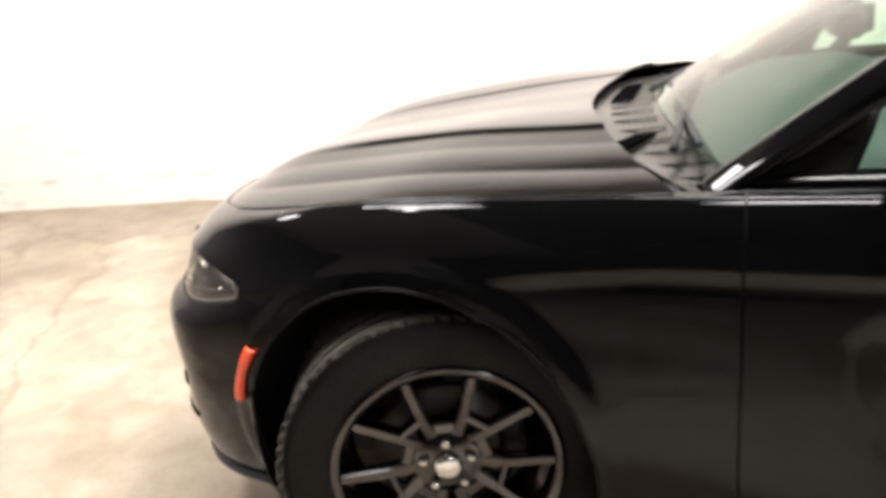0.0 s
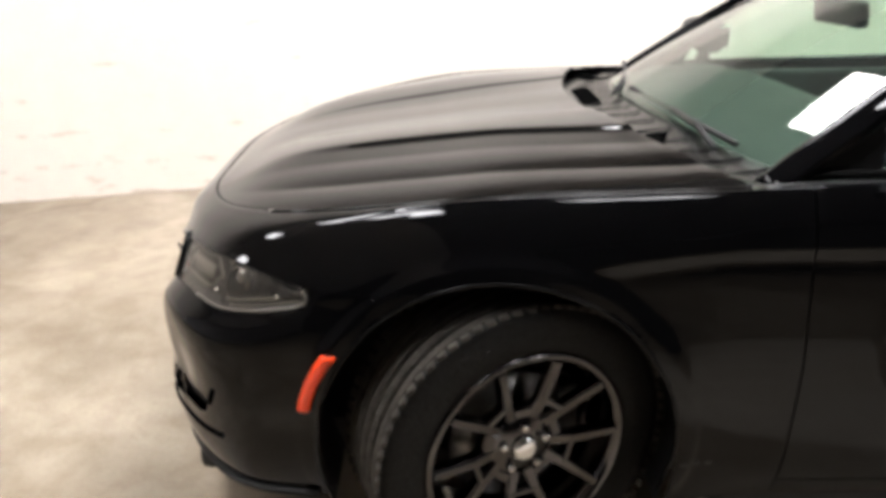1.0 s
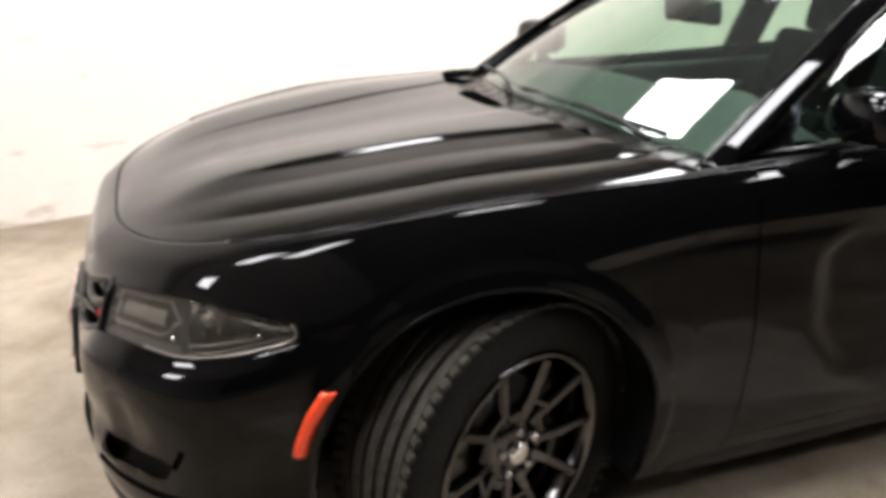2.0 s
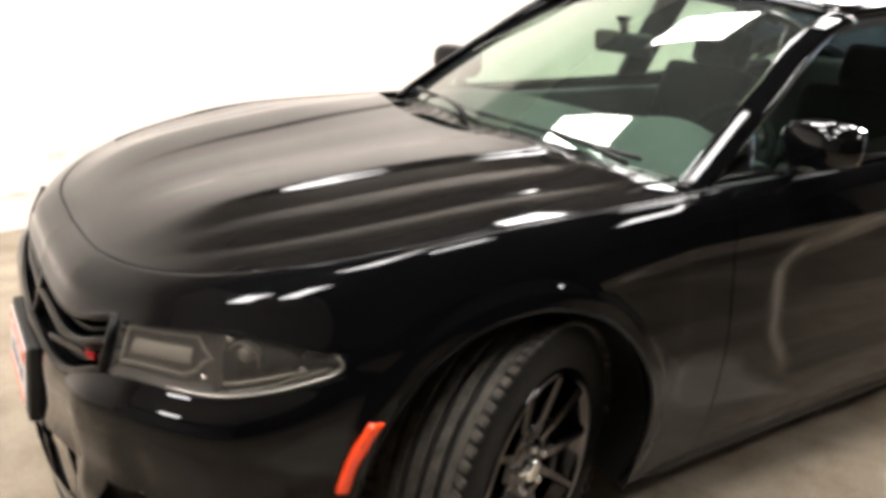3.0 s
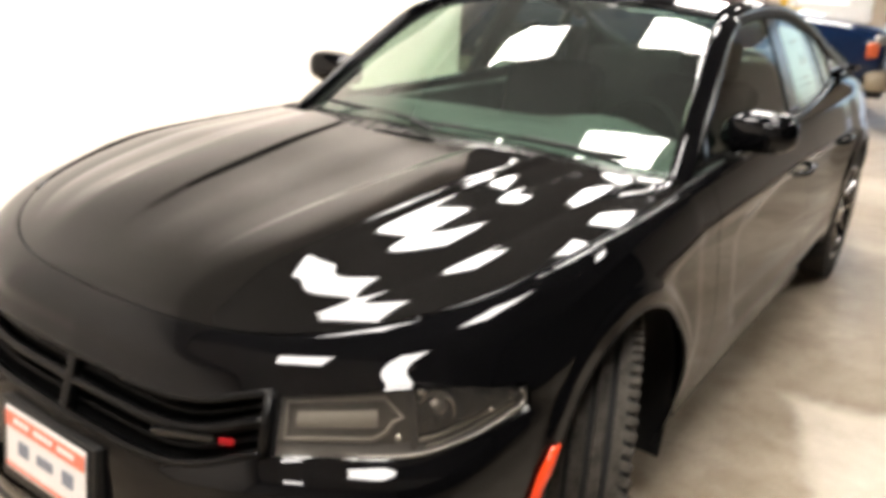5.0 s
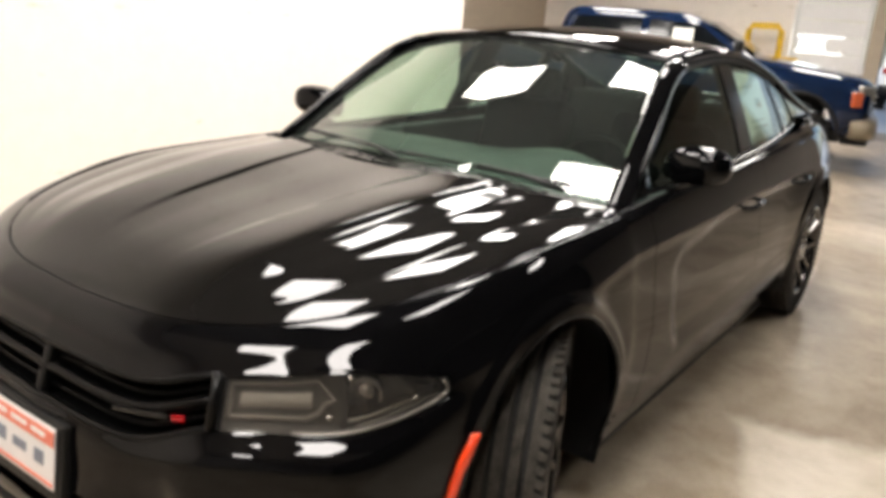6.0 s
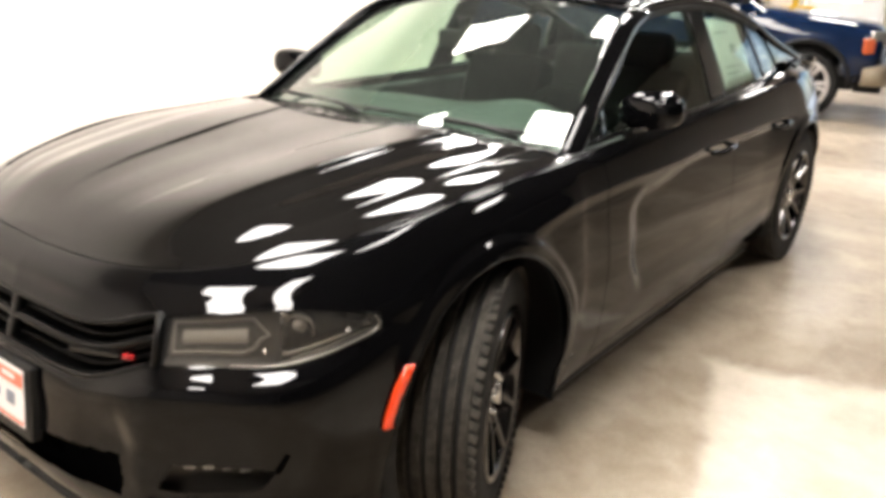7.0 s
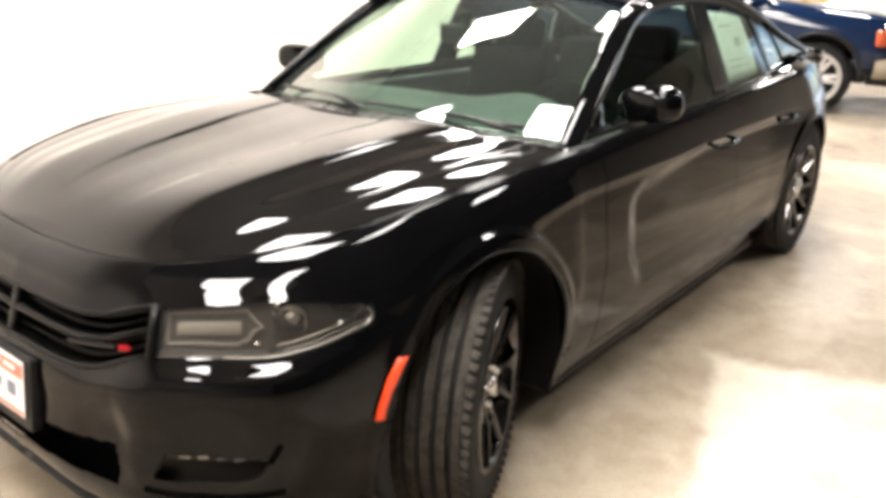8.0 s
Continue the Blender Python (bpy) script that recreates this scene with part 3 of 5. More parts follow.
# ---- the black saloon: assembly ----
def build_saloon():
    car = new("car")
    tagged(car, "glossy black four-door saloon car parked on concrete, front wheels steered", "car")

    # nose, bumper, wings, doors, quarters
    def lower_hole(c, u, v):
        w = abs(c[1])
        intake = w < 0.47 - 0.3 * abs(c[2] - 0.38) and 0.325 + 0.04 * w < c[2] < 0.400 + 0.10 * w
        fog = 0.60 - 0.5 * (0.46 - c[2]) < w < 0.80 - 0.6 * (0.46 - c[2]) and 0.392 + 0.10 * (w - 0.6) < c[2] < 0.460 and c[0] < -0.66
        return intake or fog

    def front_hole(c, u, v):
        return u < 4.0 and v < 5.0

    bumper = side_panel("front_bumper", -4.0, 4.0, 0, 4, 321, 110, 0, car, PAINT, "gloss black front bumper cover", hole=lower_hole)
    side_panel("front_body", -DOOR_A + 0.004, DOOR_A - 0.004, 0, 7.988, 401, 129, 0, car, PAINT, "gloss black nose and front wings", arch=ARCH[0], hole=front_hole, fair=300)
    for s in (-1, 1):
        door = side_panel("front_door", DOOR_A + 0.003, DOOR_B - 0.0015, 0.55, 7.97, 70, 110, s, car, PAINT, "gloss black front door")
        rear = side_panel("rear_door", DOOR_B + 0.0015, DOOR_C + 0.102, 0.55, 7.97, 60, 110, s, car, PAINT, "gloss black rear door", arch=ARCH[1])
        side_panel("sill_panel", DOOR_A, DOOR_C + 0.1, 0, 0.52, 60, 8, s, car, PAINT, arch=ARCH[1])
        side_panel("rear_quarter", DOOR_C + 0.105, 14, 0, 8, 130, 100, s, car, PAINT, arch=ARCH[1])
        # dark inner frame behind the shut lines
        us, vs = np.meshgrid(np.linspace(7.4, 10.4, 30), np.linspace(0.3, 7.6, 24), indexing="ij")
        p = side_point(us.ravel(), vs.ravel())
        p[:, 1] = s * (p[:, 1] - 0.03)
        keep = [f for f in grid_faces(30, 24) if all(np.hypot(p[i, 0] - ARCH[k][0], p[i, 2] - ARCH[k][1]) > 0.44 and (p[i, 2] > 0.4 or abs(p[i, 0] - ARCH[k][0]) > 0.46) for i in f for k in (0, 1))]
        mesh_ob("inner_frame", p, keep, SEAL, car)
        # dark liners of the wheel openings
        for cx, cz, r in ARCH:
            n, rows = 40, []
            for w in (0.93, 0.90, 0.60, 0.55):
                row = []
                for k in range(n):
                    g = math.pi * (-0.14 + 1.28 * k / (n - 1))
                    q = r + (-0.004 if w > 0.92 else 0.012 if w > 0.56 else -0.35)
                    row.append((cx + q * math.cos(g), s * (w - (0.02 if w > 0.8 else 0)), cz + q * math.sin(g)))
                rows.append(row)
            mesh_ob("wheel_arch_liner", [v for row in rows for v in row], grid_faces(4, n), PLASTIC, car, "matt black arch liner")
        # rolled lip of the front opening
        for cx, cz, r in ARCH:
            path = []
            for k in range(48):
                g = math.pi * (-0.12 + 1.24 * k / 47)
                x, z = cx + (r - 0.001) * math.cos(g), cz + (r - 0.001) * math.sin(g)
                path.append((x, s * (skin_width(x, z) - 0.004), z))
            v, f = tube(path, 0.006, 8)
            mesh_ob("arch_lip", v, f, GRILLE, car)
        # orange side marker set in the bumper's corner ahead of the wheel
        pts = []
        for i in range(14):
            f = i / 13
            for j in range(5):
                x = -0.467 + 0.068 * f ** 1.4 + (j - 2) * 0.0052
                p = side_point(np.array([4 + (x + 0.46) / 0.26]), np.array([1.87 + 0.82 * f]))[0]
                e = 0.006 * (1 - (abs(j - 2) / 2.05) ** 4)
                pts.append((p[0], s * (p[1] + e), p[2]))
        fs = grid_faces(14, 5)
        solid(mesh_ob("side_marker", pts, fs if s > 0 else [q[::-1] for q in fs], AMBER, bumper, "bright orange side marker reflector"), 0.008)

        # headlamp: housing, bezel, light guide, projector bowl, clear lens
        lamp = lamp_patch("headlight", 2.02, 3.97, 0.02, 0.98, 0.030, 0.042, s, car, LAMPBOWL, "smoked headlamp with pale light guide")
        lamp_patch("lens", 2.0, 3.98, 0.01, 0.99, 0.004, 0.004, s, lamp, LENS, "clear lamp lens", bow=0.0)
        ring = [(2.09 + 0.84 * a, 0.20 + 0.58 * c) for a, c in ((0, 0), (.25, 0), (.5, 0), (.72, 0), (.84, .16), (.90, .40), (1, .5), (.92, .70), (.84, 1), (.5, 1), (.25, 1), (0, 1), (0, .5), (0, 0))]
        pts = [lamp_curve(np.array(a), c, -0.020) for a, c in ring]
        v, f = tube([(p[0], s * p[1], p[2]) for p in pts], 0.004, 6, close_ends=False)
        mesh_ob("light_guide", v, f, LAMPPIPE, lamp, "thin pale light guide loop")
        lamp_patch("light_bar", 2.17, 2.74, 0.36, 0.60, 0.022, 0.026, s, lamp, LAMPPIPE, "pale light bar", bow=-0.004)
        lamp_patch("bezel", 2.02, 3.9, 0.0, 0.10, 0.006, 0.030, s, lamp, LAMPDARK)
        lamp_patch("bezel", 2.02, 3.9, 0.90, 1.0, 0.040, 0.006, s, lamp, LAMPDARK)
        lamp_patch("inner_wall", 2.0, 2.05, 0.0, 1.0, 0.004, 0.004, s, lamp, GRILLE, nu=3)
        # outer chamber: dark bowl behind a divider, with bright reflector edges sweeping to the tail
        lamp_patch("outer_bowl", 3.03, 3.90, 0.10, 0.90, 0.026, 0.036, s, lamp, LAMPWELL, "dark outer lamp chamber", bow=-0.020)
        lamp_patch("divider", 2.965, 3.02, 0.06, 0.94, 0.014, 0.020, s, lamp, LAMPDARK, nu=4)
        for u0, u1, f0, f1, r in ((3.04, 3.86, 0.16, 0.42, 0.0038), (3.10, 3.90, 0.06, 0.22, 0.003), (2.14, 3.00, 0.90, 0.90, 0.003)):
            pts = [lamp_curve(np.array(u0 + (u1 - u0) * t), f0 + (f1 - f0) * t ** 2, -0.017) for t in np.linspace(0, 1, 14)]
            v, f = tube([(p[0], s * p[1], p[2]) for p in pts], r, 6)
            mesh_ob("reflector_edge", v, f, LAMPSILVER, lamp, "silvery reflector edge")
        c = lamp_curve(np.array(3.20), 0.52, -0.024)
        v, f = lathe([(0.0, -0.012), (0.012, -0.010), (0.022, -0.003), (0.026, 0.006), (0.030, 0.004), (0.034, -0.008), (0.036, -0.006), (0.036, 0.012)], 24)
        ob = mesh_ob("projector", v, f, LAMPSILVER, lamp, "round projector bowl")
        ob.matrix_world = pose(c[0], s * c[1], c[2], 0, 0, -130 if s > 0 else -50)
        pts = [lamp_curve(np.array(u), f, -0.005) for u, f in ((2.6, 0.02), (3.0, 0.02), (3.4, 0.02), (3.7, 0.03), (3.88, 0.08), (3.955, 0.3), (3.965, 0.6), (3.92, 0.92))]
        pts = spline(pts, np.linspace(0, len(pts) - 1, 40))
        v, f = tube([(p[0], s * p[1], p[2]) for p in pts], 0.0035, 6)
        mesh_ob("lens_rim", v, f, LAMPSILVER, lamp, "pale edge of the lens")
        # chrome beads added to make bright glints inside the lamp
        for uc, fc, r in ((2.88, 0.24, 0.0085), (3.08, 0.84, 0.009), (3.66, 0.36, 0.008)):
            c = lamp_curve(np.array(uc), fc, -0.014)
            bm = bmesh.new()
            bmesh.ops.create_uvsphere(bm, u_segments=14, v_segments=10, radius=r)
            bm.transform(pose(c[0], s * c[1], c[2]))
            part("sparkle_bead", bm, CHROME, lamp, "small chrome bead added for a bright spot", smooth=True)
        # black strip under the lamp
        lamp_patch("lamp_strip", 2.0, 3.98, -0.10, 0.02, -0.002, 0.01, s, car, GLOSS)

        # fog lamp pocket with light bar and frame
        pocket = part("fog_pocket", box_bm((0.04, 0.38, 0.16), (-0.733, s * 0.653, 0.418), 0.01, (0, 0, -s * 42)), LAMPDARK, car, "dark recessed fog lamp pocket")
        for k in range(4):
            q = side_point(np.array([2.12 + 0.15 * k]), np.array([1.84]))[0]
            part("fog_led", box_bm((0.006, 0.028, 0.014), (q[0] + 0.020, s * (q[1] - 0.016), 0.446), 0.004, (0, 0, -s * (34 + 8 * k))), FOGLED, pocket, "small fog light element")
        # near-black tubes paint the shade of a slot and a slit
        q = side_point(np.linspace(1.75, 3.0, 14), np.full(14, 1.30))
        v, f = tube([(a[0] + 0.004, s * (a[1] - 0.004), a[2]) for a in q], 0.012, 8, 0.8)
        mesh_ob("lower_slot", v, f, WELL, bumper, "near-black tube for the shade of a slot under the fog lamp")
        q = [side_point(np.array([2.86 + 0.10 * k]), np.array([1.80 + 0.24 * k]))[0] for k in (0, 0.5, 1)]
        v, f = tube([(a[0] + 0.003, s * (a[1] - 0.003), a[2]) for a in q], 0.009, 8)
        mesh_ob("fog_slit", v, f, WELL, bumper, "near-black tube for the shade of a slit beside the fog lamp")
        for k in range(3):
            x = 0.405 + 0.030 * k
            part("wing_badge", box_bm((0.018, 0.004, 0.008), (x, s * (skin_width(x, 0.335) + 0.001), 0.335), 0.001), GLOSS, car, "small dark badge bar low on the wing")
        # door mirror
        mirror = new("wing_mirror")
        mirror.parent = car
        bm = bmesh.new()
        bmesh.ops.create_uvsphere(bm, u_segments=28, v_segments=18, radius=1)
        for vert in bm.verts:
            x, y, z = vert.co
            sx = abs(x) ** 0.75 * (1 if x > 0 else -1)
            vert.co = (0.085 * sx * (0.45 if x > 0 else 1), 0.120 * abs(y) ** 0.7 * (1 if y > 0 else -1) * (1 - 0.10 * z), 0.066 * (abs(z) ** 0.7) * (1 if z > 0 else -1) + 0.012 * y * s)
        bm.transform(pose(0.935, s * 0.890, 1.098, 0, 0, s * 10))
        part("mirror_cap", bm, PAINT, mirror, "gloss black mirror shell", smooth=True)
        glass = part("mirror_glass", box_bm((0.008, 0.18, 0.10), (0.971, s * 0.890, 1.100), 0.02, (0, 0, s * 10)), CHROME, mirror, "rear-facing mirror glass")
        v, f = tube([(0.90, s * 0.80, 1.01), (0.92, s * 0.85, 1.025), (0.935, s * 0.90, 1.055)], [0.03, 0.024, 0.026], 10, 0.6)
        mesh_ob("mirror_foot", v, f, GLOSS, mirror)

        # side glass and pillars
        side_pane("window", 0.80, 1.80, 0.0, 0.040, s, door, GLASS, "green-tinted front door glass", lean0=0.06, lean1=0.04, off=-0.006)
        side_pane("window", 1.97, 2.60, 0.0, 0.040, s, rear, GLASS, "green-tinted rear door glass", lean0=0.04, lean1=-0.06, off=-0.006)
        side_pane("quarter_window", 2.66, 2.95, 0.0, 0.045, s, car, GLASS, "small rear quarter glass", lean0=-0.06, lean1=-0.10, off=-0.006)
        solid(side_pane("b_pillar", 1.80, 1.97, 0.0, 0.0, s, car, GLOSS, lean0=0.04, lean1=0.04), 0.03)
        solid(side_pane("c_pillar_trim", 2.60, 2.66, 0.0, 0.0, s, car, GLOSS, lean0=-0.06, lean1=-0.06, nx=6), 0.03)
        solid(side_pane("c_pillar", 2.94, 3.54, 0.0, 0.0, s, car, PAINT, lean0=-0.10, lean1=0.0), 0.03)
        solid(side_pane("mirror_sail", 0.63, 0.81, 0.0, 0.0, s, car, GLOSS, lean1=0.06, nx=10), 0.012)
        sp = spline(RAIL, np.linspace(0, 7, 50))
        path = [(0.545, s * 0.764, 0.945)] + [(p[0], s * p[1], p[2]) for p in sp]  # the foot sinks into the wing
        v, f = tube(path, [0.013] + [0.013 + 0.013 * float(smooth01(11, 19, k)) for k in range(50)], 12, 0.8)
        mesh_ob("roof_rail", v, f, PAINT, car, "gloss black roof rail and windscreen pillar")
        n_out, c_out = np.array((-0.36, 0.46, 0.81)), np.array((0.45, 0.84, -0.28))
        pts = []
        for t in np.linspace(-0.20, 2.25, 40):
            p = spline(RAIL, np.array(max(t, 0.0))) + n_out * 0.017 + np.array((0.28, -0.055, 0.215)) * min(t, 0.0)
            for q in np.linspace(-1, 1, 11):
                r = p + c_out * (0.016 + 0.034 * q) + n_out * 0.0025 * (1 - q * q) - n_out * 0.012 * abs(q) ** 8
                pts.append((r[0], s * r[1], r[2]))
        fs = grid_faces(40, 11)
        solid(mesh_ob("windscreen_pillar", pts, fs if s > 0 else [q[::-1] for q in fs], PAINT, car, "gloss black windscreen pillar"), 0.008)
        sp = spline(RAIL, np.linspace(0.1, 5.2, 40))
        v, f = tube([(p[0] + 0.01, s * (p[1] + 0.016), p[2] - 0.030) for p in sp], 0.014, 8)
        mesh_ob("window_seal", v, f, SEAL, car)
        sp = spline(BELT, np.linspace(0, 4.4, 40))
        v, f = tube([(p[0], s * (p[1] + 0.002), p[2] - 0.002) for p in sp], 0.011, 8)
        mesh_ob("belt_moulding", v, f, GLOSS, car)
        for x, d in ((1.70, door), (2.56, rear)):
            w = 0.912
            v, f = tube([(x - 0.11, s * (w - 0.02), 0.845), (x - 0.09, s * (w + 0.018), 0.848), (x, s * (w + 0.026), 0.85), (x + 0.08, s * (w + 0.018), 0.852), (x + 0.10, s * (w - 0.02), 0.853)], [0.012, 0.013, 0.014, 0.013, 0.012], 10, 0.9)
            mesh_ob("door_handle", v, f, PAINT, d, "body-coloured pull handle")
        # seats
        seat = new("front_seat")
        seat.parent = car
        part("cushion", box_bm((0.50, 0.50, 0.16), (1.58, s * 0.37, 0.52), 0.05, (0, -8, 0), 3), CLOTH, seat, smooth=True)
        part("backrest", box_bm((0.16, 0.48, 0.62), (1.90, s * 0.37, 0.82), 0.06, (0, 18, 0), 3), CLOTH, seat, smooth=True)
        part("headrest", box_bm((0.11, 0.26, 0.17), (2.02, s * 0.37, 1.20), 0.045, (0, 12, 0), 3), CLOTH, seat, smooth=True)

        # rolled edge of the wing along the bonnet
        q = spline(HOOD_EDGE, np.linspace(3.2, 7.7, 60))
        v, f = tube([(a[0], s * (a[1] + 0.007), a[2] - 0.0005) for a in q], 0.0045, 8)
        mesh_ob("wing_edge", v, f, PAINT, car)
    # dark seal under the bonnet's shut line
    q = spline(HOOD_EDGE, np.concatenate([np.linspace(0.0, 3.0, 24), np.linspace(3.1, 7.7, 50)]))
    q = [(a[0] + 0.004, a[1] - 0.004, a[2] - 0.010) for a in q]
    v, f = tube([(x, -w, z) for x, w, z in q[:0:-1]] + q, 0.007, 6)
    mesh_ob("bonnet_seal", v, f, SEAL, car)
    build_hood(car)
    # grille: dark well, mesh bars, frame, cross bar and badge
    grille = new("grille")
    grille.parent = car

    def grille_row(f, inset, u1, n=41):
        out = []
        for k in range(n):
            t = -1 + 2 * k / (n - 1)
            p = lamp_curve(np.array(abs(t) * u1 + 1e-3), f, -inset)
            out.append((p[0], math.copysign(p[1], t), p[2]))
        return out

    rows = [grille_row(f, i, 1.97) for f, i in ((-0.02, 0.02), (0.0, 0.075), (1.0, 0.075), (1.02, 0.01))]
    mesh_ob("grille_well", [v for r in rows for v in r], grid_faces(4, 41), WELL, grille, "grille recess with its shade put into a near-black colour")
    for f in (0.16, 0.33, 0.67, 0.84):
        v, q = tube(grille_row(f, 0.040, 1.93), 0.006, 6, 0.7)
        mesh_ob("grille_bar", v, q, GRILLE, grille)
    for f in (0.03, 0.97):
        v, q = tube(grille_row(f, 0.008, 1.98), 0.010, 8, 0.8)
        mesh_ob("grille_frame", v, q, GRILLE, grille, "black grille surround")
    for s in (-1, 1):
        p, q = (lamp_curve(np.array(1.96), f, -0.006) for f in (0.0, 1.0))
        v, f = tube([(a[0], s * a[1], a[2]) for a in (p, (p + q) / 2, q)], 0.013, 8)
        mesh_ob("grille_frame", v, f, GRILLE, grille)
    v, q = tube(grille_row(0.50, 0.022, 1.95), 0.013, 8, 0.8)
    mesh_ob("middle_bar", v, q, GRILLE, grille, "gloss black bar across the grille")
    p, q = (lamp_curve(np.array(0.001), f, -0.022) for f in (-0.02, 1.02))
    part("cross_bar", box_bm((0.024, 0.030, 0.15), ((p[0] + q[0]) / 2, 0, (p[2] + q[2]) / 2), 0.008, (0, 18, 0)), GRILLE, grille, "upright bar of the grille")
    c = lamp_curve(np.array(1.45), 0.30, -0.026)
    part("badge", box_bm((0.008, 0.13, 0.012), (c[0] - 0.034, -c[1] + 0.064, c[2]), 0.002, (0, 0, 24)), GLOSS, grille, "thin dark badge bar")
    part("badge_stripes", box_bm((0.010, 0.030, 0.015), (c[0] + 0.002, -c[1] - 0.018, c[2]), 0.003, (0, 0, 26)), RED, grille, "small red badge stripes")
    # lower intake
    intake = part("lower_intake", box_bm((0.06, 0.98, 0.27), (-0.850, 0, 0.365), 0.01), WELL, car, "lower air intake with its shade put into a near-black colour")
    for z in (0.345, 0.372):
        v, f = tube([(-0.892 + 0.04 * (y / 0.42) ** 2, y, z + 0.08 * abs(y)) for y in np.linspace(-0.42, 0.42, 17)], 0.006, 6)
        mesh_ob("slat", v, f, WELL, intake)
    for s in (-1, 1):
        p = side_point(np.linspace(0, 3.9, 30), np.full(30, 0.12))
        v, f = tube([(q[0] + 0.004, s * q[1], q[2] - 0.012) for q in p], 0.014, 8, 0.7)
        mesh_ob("chin_lip", v, f, PLASTIC, car)

    # number plate on its bracket; the print is plain bars
    bracket = part("plate_bracket", box_bm((0.030, 0.36, 0.20), (-0.938, 0.02, 0.480), 0.008, (0, 6, 0)), PLASTIC, car, "black plastic plate bracket")
    plate = part("number_plate", box_bm((0.003, 0.305, 0.153), (-0.957, 0.014, 0.494), 0.001, (0, 6, 0)), WHITE, bracket, "white dealer plate with a red band")
    part("red_band", box_bm((0.002, 0.30, 0.036), (-0.9552, 0.014, 0.543), 0, (0, 6, 0)), SALMON, plate)
    for y, w, h in ((-0.076, 0.040, 0.034), (0.010, 0.060, 0.024), (0.094, 0.040, 0.034)):
        part("print_bar", box_bm((0.002, w, h), (-0.9613, y, 0.484), 0.0, (0, 6, 0)), PLATEINK, plate)
    for y, w in ((-0.085, 0.06), (0.0, 0.07), (0.085, 0.06)):
        part("print_bar", box_bm((0.002, w, 0.012), (-0.9562, y + 0.014, 0.545), 0.0, (0, 6, 0)), WHITE, plate)
    part("red_band", box_bm((0.002, 0.30, 0.008), (-0.9665, 0.014, 0.430), 0, (0, 6, 0)), SALMON, plate)

    # glasshouse: screen, roof, rear screen, cowl, wipers
    low = [(0.40, 0, 1.035), (0.43, 0.25, 1.030), (0.520, 0.52, 1.009), (0.626, 0.744, 0.990)]
    top = [(1.285, 0, 1.448), (1.293, 0.22, 1.442), (1.315, 0.42, 1.426), (1.365, 0.617, 1.400)]
    v, f = patch(top, low, 24, (-0.013, 0.029))
    mesh_ob("windscreen", v, f, SCREEN, car, "green-tinted raked windscreen")
    n, rows = 24, []
    for i in range(n):
        x = 1.30 + (2.72 - 1.30) * i / (n - 1)
        rw, rz = by_x(RAIL, x)
        rows.append([(x + 0.04 * (1 - (k / 12) ** 2) * (i < 2) * -0.5, rw * k / 12, rz + 0.045 * (1 - (k / 12) ** 2)) for k in range(-12, 13)])
    solid(mesh_ob("roof", [v for r in rows for v in r], grid_faces(n, 25), PAINT, car, "gloss black roof panel"), 0.02)
    low2 = [(3.42, 0, 1.10), (3.40, 0.25, 1.10), (3.36, 0.45, 1.10), (3.28, 0.62, 1.12)]
    top2 = [(2.70, 0, 1.385), (2.70, 0.22, 1.38), (2.70, 0.42, 1.365), (2.70, 0.60, 1.335)]
    v, f = patch(low2, top2, 16, (0.02, 0.03))
    mesh_ob("rear_screen", v, f, GLASS, car, "green-tinted rear screen")
    deck = [(3.97, 0, 1.07), (3.95, 0.25, 1.07), (3.90, 0.45, 1.07), (3.80, 0.66, 1.065)]
    deck0 = [(3.38, 0, 1.09), (3.36, 0.25, 1.09), (3.32, 0.5, 1.09), (3.20, 0.77, 1.075)]
    v, f = patch(deck, deck0, 12, (0, 0.004))
    solid(mesh_ob("boot_lid", v, f, PAINT, car), 0.01)
    v, f = tube([(3.93 - 0.16 * (y / 0.7) ** 2, y, 1.10 - 0.02 * (y / 0.7) ** 2) for y in np.linspace(-0.72, 0.72, 21)], 0.035, 8, 0.5)
    mesh_ob("spoiler", v, f, PAINT, car, "low black boot spoiler")
    cow0 = [(0.20, 0, 1.012), (0.24, 0.25, 1.012), (0.36, 0.5, 0.994), (0.55, 0.77, 0.968)]
    cow1 = [(0.44, 0, 1.030), (0.46, 0.25, 1.030), (0.535, 0.52, 1.004), (0.645, 0.735, 0.982)]
    v, f = patch(cow1, cow0, 8, (0, -0.008))
    mesh_ob("cowl", v, f, COWL, car, "black plastic cowl below the windscreen")
    # ribs of the cowl, and near-black boxes for its dark patches
    for k in range(-9, 10):
        t = abs(k) / 10 * 3
        p, q = spline(cow0, np.array(t)), spline(cow1, np.array(t))
        sg = math.copysign(1, k)
        part("cowl_rib", box_bm((0.11, 0.005, 0.004), ((p[0] + q[0]) / 2 + 0.012, sg * (p[1] + q[1]) / 2, (p[2] + q[2]) / 2 - 0.003), 0.002, (0, -7, sg * 8)), COWL, car)
    for y, w in ((-0.45, 0.18), (0.05, 0.24), (0.46, 0.18)):
        t = abs(y) / 0.78 * 3
        p, q = spline(cow0, np.array(t)), spline(cow1, np.array(t))
        part("cowl_dark_patch", box_bm((0.055, w, 0.006), ((p[0] + q[0]) / 2 - 0.02, y, (p[2] + q[2]) / 2 - 0.005), 0.002, (0, -6, math.copysign(22, y) if abs(y) > 0.2 else 0)), WELL, car)
    for y0, y1 in ((-0.62, -0.02), (-0.02, 0.55)):
        arm = new("wiper")
        arm.parent = car
        a, b = np.array((0.545, y0, 1.028)), np.array((0.43, y1, 1.052))
